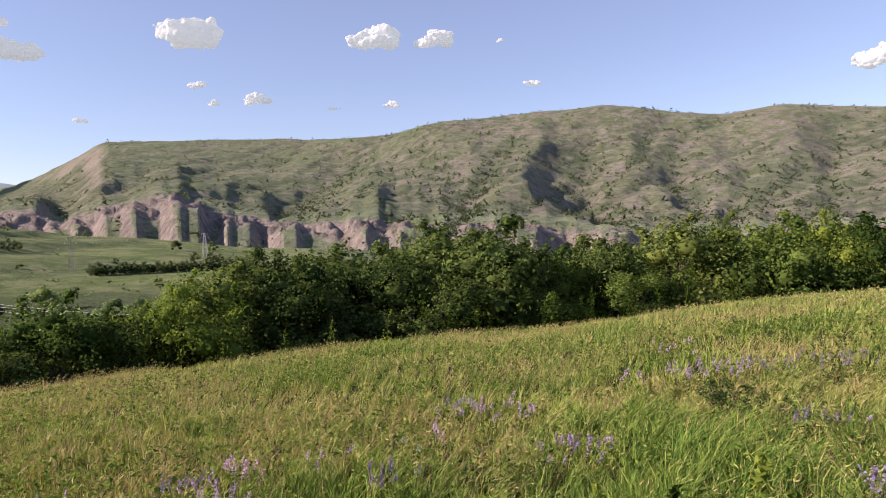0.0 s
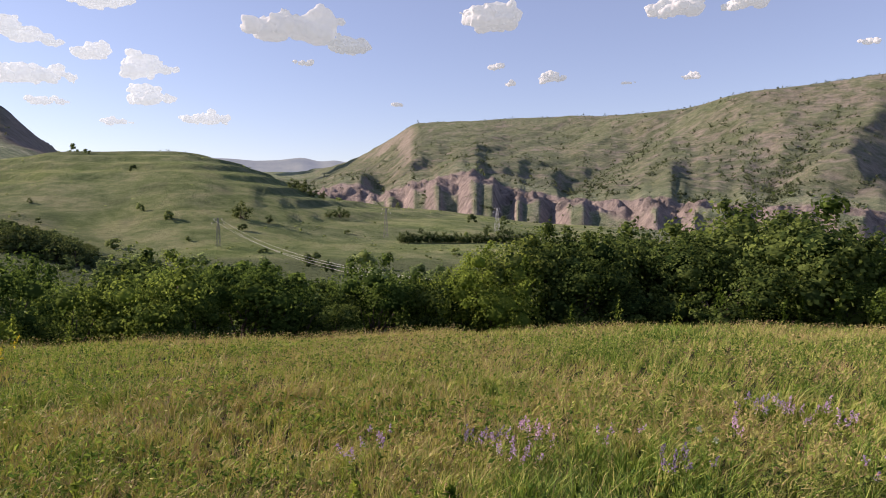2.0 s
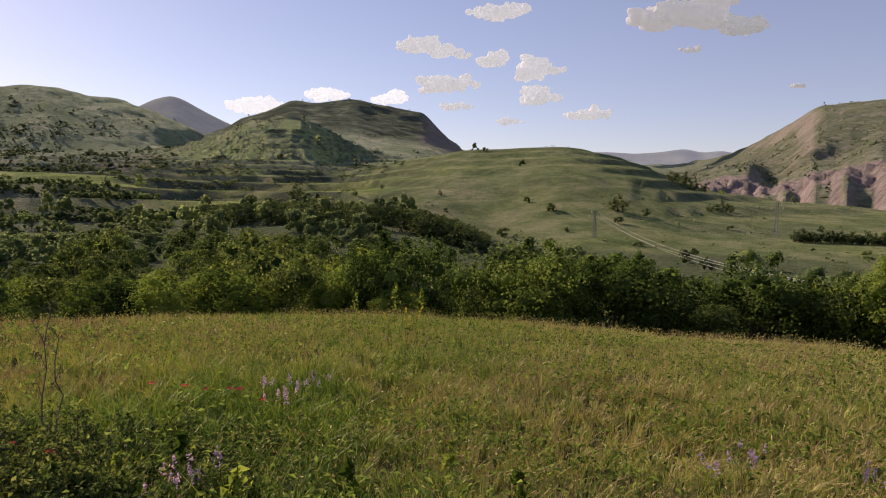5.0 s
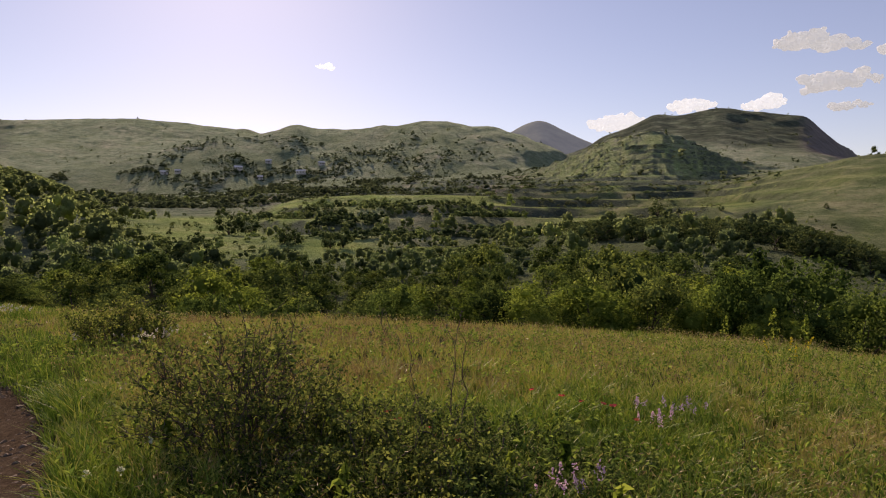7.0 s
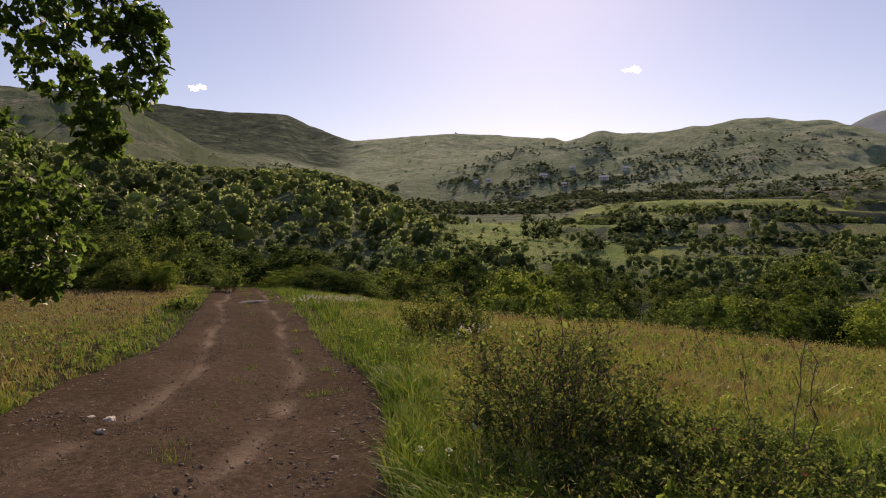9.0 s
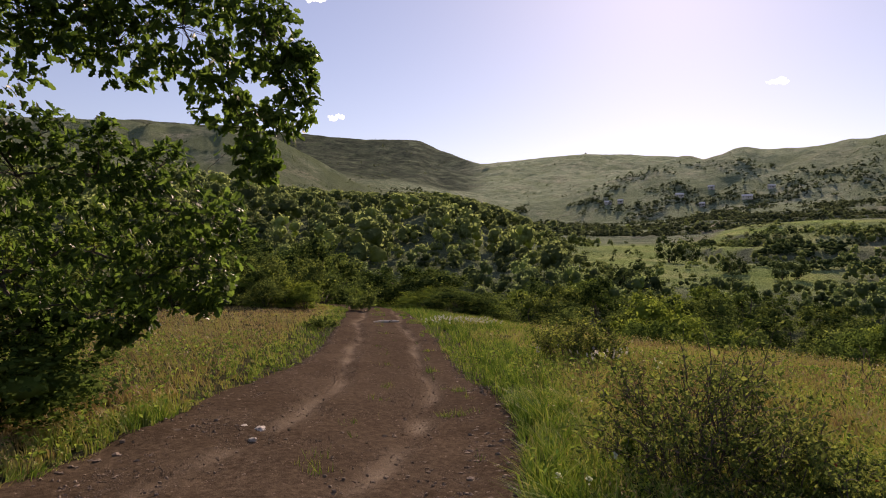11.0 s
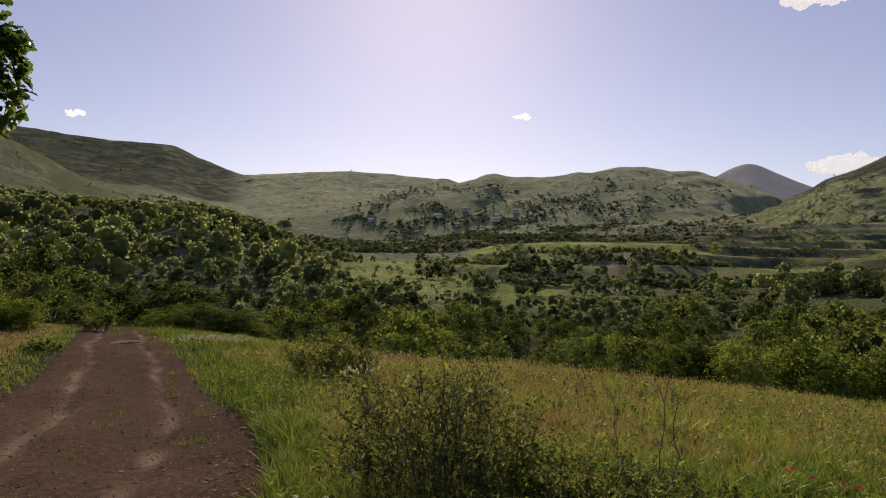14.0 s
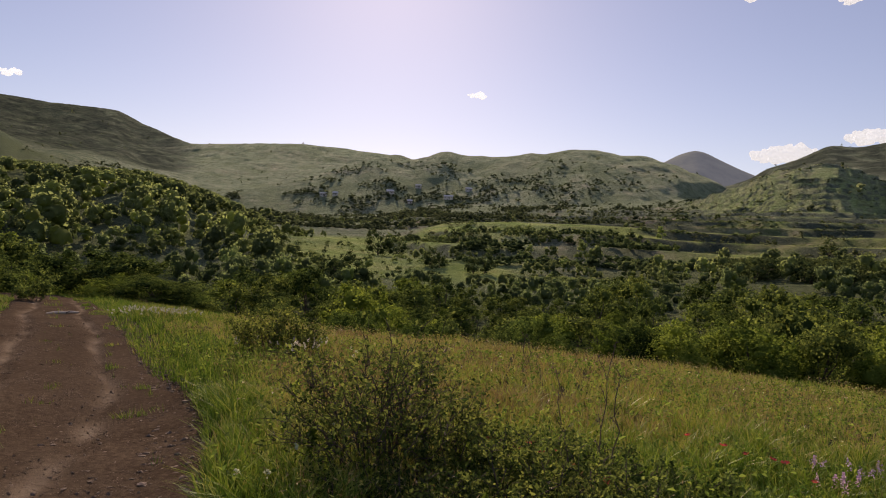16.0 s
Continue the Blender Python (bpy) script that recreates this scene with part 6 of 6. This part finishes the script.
# ---- small houses among the trees of the far slope ----
HOUSE_WALL = simple("limewashed_wall", (0.42, 0.40, 0.36), (0.62, 0.59, 0.54), 0.8, 0.9, 0, 0)
HOUSE_ROOF = simple("sheet_roof", (0.50, 0.50, 0.50), (0.72, 0.71, 0.69), 0.5, 0.45, 0.2, 0)
DARK_PANE = simple("dark_pane", (0.02, 0.022, 0.025), (0.05, 0.055, 0.06), 2, 0.2, 0, 0)


def box_mesh(name, lo, hi, mat):
    bm = bmesh.new()
    bmesh.ops.create_cube(bm, size=1.0)
    for v in bm.verts:
        v.co = Vector([lo[k] + (v.co[k] + 0.5) * (hi[k] - lo[k]) for k in range(3)])
    bmesh.ops.bevel(bm, geom=bm.edges[:], offset=0.03, segments=1, affect="EDGES")
    me = bpy.data.meshes.new(name)
    bm.to_mesh(me)
    bm.free()
    me.materials.append(mat)
    return me


def house_thing(az, el, long, deep, turn):
    """A one-storey farmhouse with a pitched sheet roof, its door and windows towards the valley."""
    x, y, r = ray_ground(az, el)
    root = new("house")
    part("wall", box_mesh("wall", (-long / 2, -deep / 2, -1.5), (long / 2, deep / 2, 2.9), HOUSE_WALL), root)
    bm = bmesh.new()
    a, b, rise = long / 2 + 0.5, deep / 2 + 0.5, deep * 0.34
    vs = [bm.verts.new(p) for p in ((-a, -b, 2.7), (a, -b, 2.7), (a, b, 2.7), (-a, b, 2.7), (-a, 0, 2.7 + rise), (a, 0, 2.7 + rise))]
    for q in ((0, 1, 5, 4), (2, 3, 4, 5), (0, 4, 3), (1, 2, 5), (3, 2, 1, 0)):
        bm.faces.new([vs[k] for k in q])
    me = bpy.data.meshes.new("roof")
    bm.to_mesh(me)
    bm.free()
    me.materials.append(HOUSE_ROOF)
    part("roof", me, root)
    for k in (-0.34, 0.0, 0.34):
        part("window", box_mesh("window", (k * long - 0.5, -deep / 2 - 0.03, 0.9), (k * long + 0.5, -deep / 2 + 0.08, 2.1), DARK_PANE), root)
    part("door", box_mesh("door", (0.16 * long - 0.45, -deep / 2 - 0.04, 0.0), (0.16 * long + 0.45, -deep / 2 + 0.08, 2.05), BARK), root)
    root.matrix_world = pose(x, y, float(ground_z(x, y)) + 0.6, 0, 0, az + turn)
    return tagged(root, "small pale farmhouse with a light sheet roof among trees", "house", "houses of the hamlet")


for az, el, long, deep, turn in ((102.0, 3.75, 9, 6, 12), (97.0, 3.5, 11, 6, -8), (95.3, 4.25, 8, 5, 25), (99.6, 4.35, 7, 5, -20), (107.6, 3.3, 8, 5, 10), (106.6, 3.4, 6, 5, -15), (100.3, 3.0, 6, 5, 5)):
    house_thing(az, el, long, deep, turn)


# ---- power line ----
STEEL = simple("weathered_steel", (0.16, 0.16, 0.15), (0.30, 0.30, 0.29), 4, 0.6, 0.4, 0)
PAINT = simple("pale_paint", (0.36, 0.37, 0.38), (0.52, 0.53, 0.54), 4, 0.6, 0, 0)
WIRE = simple("aluminium_wire", (0.55, 0.55, 0.52), (0.75, 0.75, 0.70), 2, 0.35, 0.6, 0)
GLASS = simple("insulator", (0.45, 0.45, 0.42), (0.7, 0.7, 0.66), 10, 0.3, 0, 0)


def pylon(az, el_base, el_top, mat, label, half=0.9, thick=0.07):
    x, y, r = ray_ground(az, el_base)
    z = float(ground_z(x, y))
    h = EYE + r * math.tan(radians(el_top)) - z
    root = new("pylon")
    corners = [(-1, -1), (1, -1), (1, 1), (-1, 1)]
    for cx, cy in corners:
        v, f = tube([(cx * half, cy * half, -0.2), (cx * half * 0.22, cy * half * 0.22, h)], [thick, thick * 0.8], 4)
        part("leg", mesh_of("leg", v, f, mat), root)
    n = 5
    for k in range(n):
        a, b = k / n, (k + 1) / n
        for i in range(4):
            (x1, y1), (x2, y2) = corners[i], corners[(i + 1) % 4]
            wa, wb = half * (1 - 0.78 * a), half * (1 - 0.78 * b)
            v, f = tube([(x1 * wa, y1 * wa, h * a), (x2 * wb, y2 * wb, h * b)], [thick * 0.5] * 2, 4)
            part("brace", mesh_of("brace", v, f, mat), root)
    tips = []
    for k, zz in enumerate((h * 0.98, h * 0.84)):
        w = 1.5 if k else 1.0
        v, f = tube([(-w, 0, zz), (0, 0, zz + 0.12), (w, 0, zz)], [thick * 0.5, thick * 0.8, thick * 0.5], 4)
        part("crossarm", mesh_of("crossarm", v, f, mat), root)
        for sx in (-1, 1):
            v, f = tube([(sx * w, 0, zz), (sx * w, 0, zz - 0.35)], [0.07, 0.09], 6)
            part("insulator", mesh_of("insulator", v, f, GLASS), root)
            tips.append(Vector((sx * w, 0, zz - 0.35)))
    m = pose(x, y, z, 0, 0, az + 20)
    root.matrix_world = m
    tagged(root, label, "pylon", "pylons of the power line")
    return [m @ t for t in tips]


P1 = pylon(42.2, -3.1, -0.75, STEEL, "slim grey lattice pylon standing in the pasture", 0.5, 0.05)
pylon(28.5, -2.5, 0.05, STEEL, "slim grey lattice pylon standing in the pasture", 0.6, 0.06)
pylon(19.0, -2.0, 0.05, PAINT, "pale painted lattice pylon near the gorge edge", 0.9, 0.06)
pylon(110.4, -3.1, -1.7, STEEL, "slim grey lattice pylon on the green slope", 0.3, 0.04)


def wire(a, b, sag):
    t = np.linspace(0, 1, 24)[:, None]
    a, b = np.array(a), np.array(b)
    line = a + (b - a) * t - np.array([0, 0, 1.0]) * sag * 4 * t * (1 - t)
    v, f = tube(line, np.full(24, 0.016), 4)
    tagged(new("power_line", mesh_of("power_line", v, f, WIRE, True)), "thin bright overhead wire sagging between supports", "cable", "wires of the power line")


hx, hy = polar(24.0, 62)
hidden = np.array([float(hx), float(hy), EYE + 62 * math.tan(radians(-6.2))])
for k in (0, 1, 3):
    wire(P1[k], hidden + [(-0.8, 0, 0), (0.8, 0, 0), (0.9, 0.4, -0.9), (1.1, 0.4, -0.9)][k], 2.2)
v, f = tube([(0, 0, -8.0), (0, 0, 0.3)], [0.14, 0.10], 8)
post = new("utility_pole")
part("shaft", mesh_of("shaft", v, f, BARK, True), post)
v, f = tube([(-1.0, -0.1, 0.05), (1.2, 0.4, 0.05)], [0.06, 0.06], 6)
part("crossarm", mesh_of("crossarm", v, f, BARK, True), post)
post.matrix_world = pose(*hidden)
tagged(post, "dark wooden utility pole hidden among the scrub trees", "pole")


# ---- hazy blue ridges along the horizon ----
def backdrop_hill(name, profile, az0, az1, r, mat, relief):
    """A far ridge with a rounded crest; its material glows to stand for haze."""
    az = np.arange(az0, az1 + 0.01, 0.06)
    rows, e = [], profile(az)
    for f in np.concatenate([np.linspace(0, 1, 26), [1.05]]):
        rr = r * (0.62 + 0.38 * f)
        fall = -7.5 * (1 - f) ** 1.1 if f <= 1 else -0.6
        gully = 1 - 2.4 * np.abs(vnoise(az * 0.30 + 1.2 * fbm(az * 0.2, az * 0 + f * 3, 2, 307), az * 0 + f * 2.2, 305)) + 0.6 * fbm(az * 0.8, az * 0 + f * 9, 4, 309)
        x, y = polar(az, rr)
        rows.append(np.stack([x, y, EYE + rr * np.tan(np.radians(e + fall + relief * (gully - 0.6) * math.sin(math.pi * min(f, 1)) ** 0.8))], -1))
    v = np.array(rows)
    idx = np.arange(v.shape[0] * v.shape[1]).reshape(v.shape[:2])
    f = np.stack([idx[:-1, :-1], idx[:-1, 1:], idx[1:, 1:], idx[1:, :-1]], -1).reshape(-1, 4)
    ob = new(name, mesh_of(name, v.reshape(-1, 3), f, mat, True))
    return tagged(ob, "distant blue-grey mountain ridge on the horizon", "mountain", kind="structure")


def haze_glow_material(air):
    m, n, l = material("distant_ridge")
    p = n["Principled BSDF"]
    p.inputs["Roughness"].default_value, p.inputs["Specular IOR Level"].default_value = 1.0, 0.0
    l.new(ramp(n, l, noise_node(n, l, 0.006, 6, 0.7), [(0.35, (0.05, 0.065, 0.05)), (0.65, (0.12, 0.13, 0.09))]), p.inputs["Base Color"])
    # bluish emission stands in for the haze before the ridge
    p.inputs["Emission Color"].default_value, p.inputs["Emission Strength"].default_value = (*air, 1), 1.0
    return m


backdrop_hill("backdrop_ridge", curve("24:2.5 29:3.3 32.7:4.05 34:3.9 35.4:4.25 37.3:4.0 39.2:3.9 41.2:4.05 50.6:4.2 52.5:4.0 54:3.9 57:3.5", 0.3), 24, 57, 4700, haze_glow_material((0.13, 0.16, 0.215)), 0.12)
backdrop_hill("backdrop_peak", curve("69:4.5 72:5.7 73.5:6.35 75:7.1 76.2:7.75 77:7.95 78.2:7.6 80:6.6 84:5", 0.3), 69, 84, 4200, haze_glow_material((0.085, 0.105, 0.135)), 0.3)


# ---- clouds ----
def cloud_material(scatter_glow):
    m, n, l = material("cloud")
    d = n.new("ShaderNodeBsdfDiffuse")
    d.inputs["Color"].default_value = (0.55, 0.56, 0.56, 1)
    t = n.new("ShaderNodeBsdfTranslucent")
    t.inputs["Color"].default_value = (0.55, 0.57, 0.58, 1)
    a = n.new("ShaderNodeMixShader")
    a.inputs[0].default_value = 0.5
    l.new(d.outputs[0], a.inputs[1])
    l.new(t.outputs[0], a.inputs[2])
    # emission stands in for light scattered many times inside the cloud
    e = n.new("ShaderNodeEmission")
    e.inputs["Color"].default_value, e.inputs["Strength"].default_value = (0.79, 0.95, 1.02, 1), scatter_glow
    b = n.new("ShaderNodeAddShader")
    l.new(a.outputs[0], b.inputs[0])
    l.new(e.outputs[0], b.inputs[1])
    l.new(b.outputs[0], n["Material Output"].inputs["Surface"])
    return m


CLOUDS = [cloud_material(0.17), cloud_material(0.28), cloud_material(0.48), cloud_material(0.62)]   # clouds towards the sun are given more glow, for the light they pass
CLOUD_R = 4300.0


def cloud_thing(az, el, wide, tall, seed):
    """A small heap cloud: puffs heaped on a flat base, wide and tall in degrees."""
    rg = np.random.default_rng(seed)
    W, H = CLOUD_R * math.radians(wide) * 0.98, CLOUD_R * math.radians(tall) * 0.95
    big = wide > 2.5
    heads = []
    lead = rg.uniform(-0.25, 0.25)
    main = 7 if big else 4
    for k in range(main):
        u = (k + 0.5) / main - 0.5 + rg.uniform(-0.06, 0.06)
        fall = 1.1 - 1.2 * abs(u - lead)
        s = H * rg.uniform(0.26, 0.40) * fall
        heads.append((np.array([u * W * 0.8, rg.normal() * H * 0.15, rg.uniform(-0.20, 0.18) * H * fall]), s))
    for k in range(90 if big else 40):
        c, s = heads[rg.integers(0, main)]
        d = unit(rg.normal(size=3) * [1.4, 0.9, 1.0] + [0, 0, 0.25])
        heads.append((c + d * s * rg.uniform(0.75, 1.15) * [1.25, 1, 0.9], s * rg.uniform(0.16, 0.48)))
    pieces = []
    for k, (c, s) in enumerate(heads):
        iv, if_ = icosphere(2)
        pieces.append((iv * [s * rg.uniform(1.0, 1.5), s, s * 0.85] + c, if_))
    v, f = joined(pieces)
    v[:, 2] = np.where(v[:, 2] < -0.3 * H, -0.3 * H + (v[:, 2] + 0.3 * H) * 0.35, v[:, 2])
    ob = new("backdrop_cloud", mesh_of("backdrop_cloud", v, f, CLOUDS[0 if az < 42 else 1 if az < 58 else 2 if az < 85 else 3], True))
    skin = ob.modifiers.new("skin", "REMESH")
    skin.mode, skin.voxel_size, skin.use_smooth_shade = "VOXEL", max(H / 30, 3.0), True
    for size, deep in ((0.42, 0.26), (0.16, 0.10)):
        tex = bpy.data.textures.new("billow", "CLOUDS")
        tex.noise_scale, tex.noise_depth = H * size, 2
        push = ob.modifiers.new("billow", "DISPLACE")
        push.texture, push.strength, push.mid_level, push.texture_coords = tex, H * deep, 0.5, "LOCAL"
    x, y = polar(az, CLOUD_R)
    ob.matrix_world = pose(float(x), float(y), EYE + CLOUD_R * math.tan(radians(el)), 0, 0, az)
    return tagged(ob, "small white heap cloud in the blue sky", "cloud", "clouds in the sky", "structure")


for k, (az, el, w, h) in enumerate(((19.9, 15.7, 4.6, 3.6), (5.2, 15.6, 5.2, 2.6), (-0.2, 15.4, 3.8, 1.8), (-33.6, 11.1, 3.0, 2.2), (14.3, 10.7, 2.6, 1.2), (19.2, 11.7, 1.7, 0.8), (3.6, 10.3, 1.7, 0.9), (-8.4, 11.7, 1.6, 0.8),
                                      (31.5, 13.4, 3.6, 2.2), (27.5, 8.7, 1.2, 0.6), (36.4, 14.6, 9.0, 4.2), (31.8, 13.2, 3.0, 1.6), (35.2, 11.9, 2.4, 0.8), (46.7, 10.7, 4.6, 2.4), (46.9, 8.6, 3.8, 2.0), (43.3, 7.2, 5.0, 1.5),
                                      (50.6, 15.4, 6.4, 2.2), (57.3, 12.8, 3.8, 2.0), (54.6, 12.1, 4.4, 1.7), (51.1, 11.7, 3.2, 1.8), (54.6, 9.7, 6.0, 2.3), (54.0, 7.9, 3.4, 1.0), (64.8, 8.5, 4.6, 1.6), (70.8, 7.6, 5.2, 2.2),
                                      (59.9, 8.4, 3.6, 1.6), (49.3, 6.6, 3.0, 0.8), (95.0, 12.2, 2.2, 0.9), (130.5, 10.7, 1.4, 0.9), (132.5, 20.2, 4.0, 1.8), (72.2, 19.4, 6.0, 1.9), (66.2, 18.6, 3.4, 2.0), (8.3, 10.1, 1.6, 0.4), (18.0, 10.3, 1.0, 0.6), (-5.9, 15.2, 0.9, 0.5))):
    cloud_thing(az, el, w, h, 40 + k)


# ---- the pattern plants themselves are not part of the place ----
for ob in [o for o in scene.objects if "spare" in o]:
    for child in list(ob.children_recursive):
        bpy.data.objects.remove(child)
    bpy.data.objects.remove(ob)
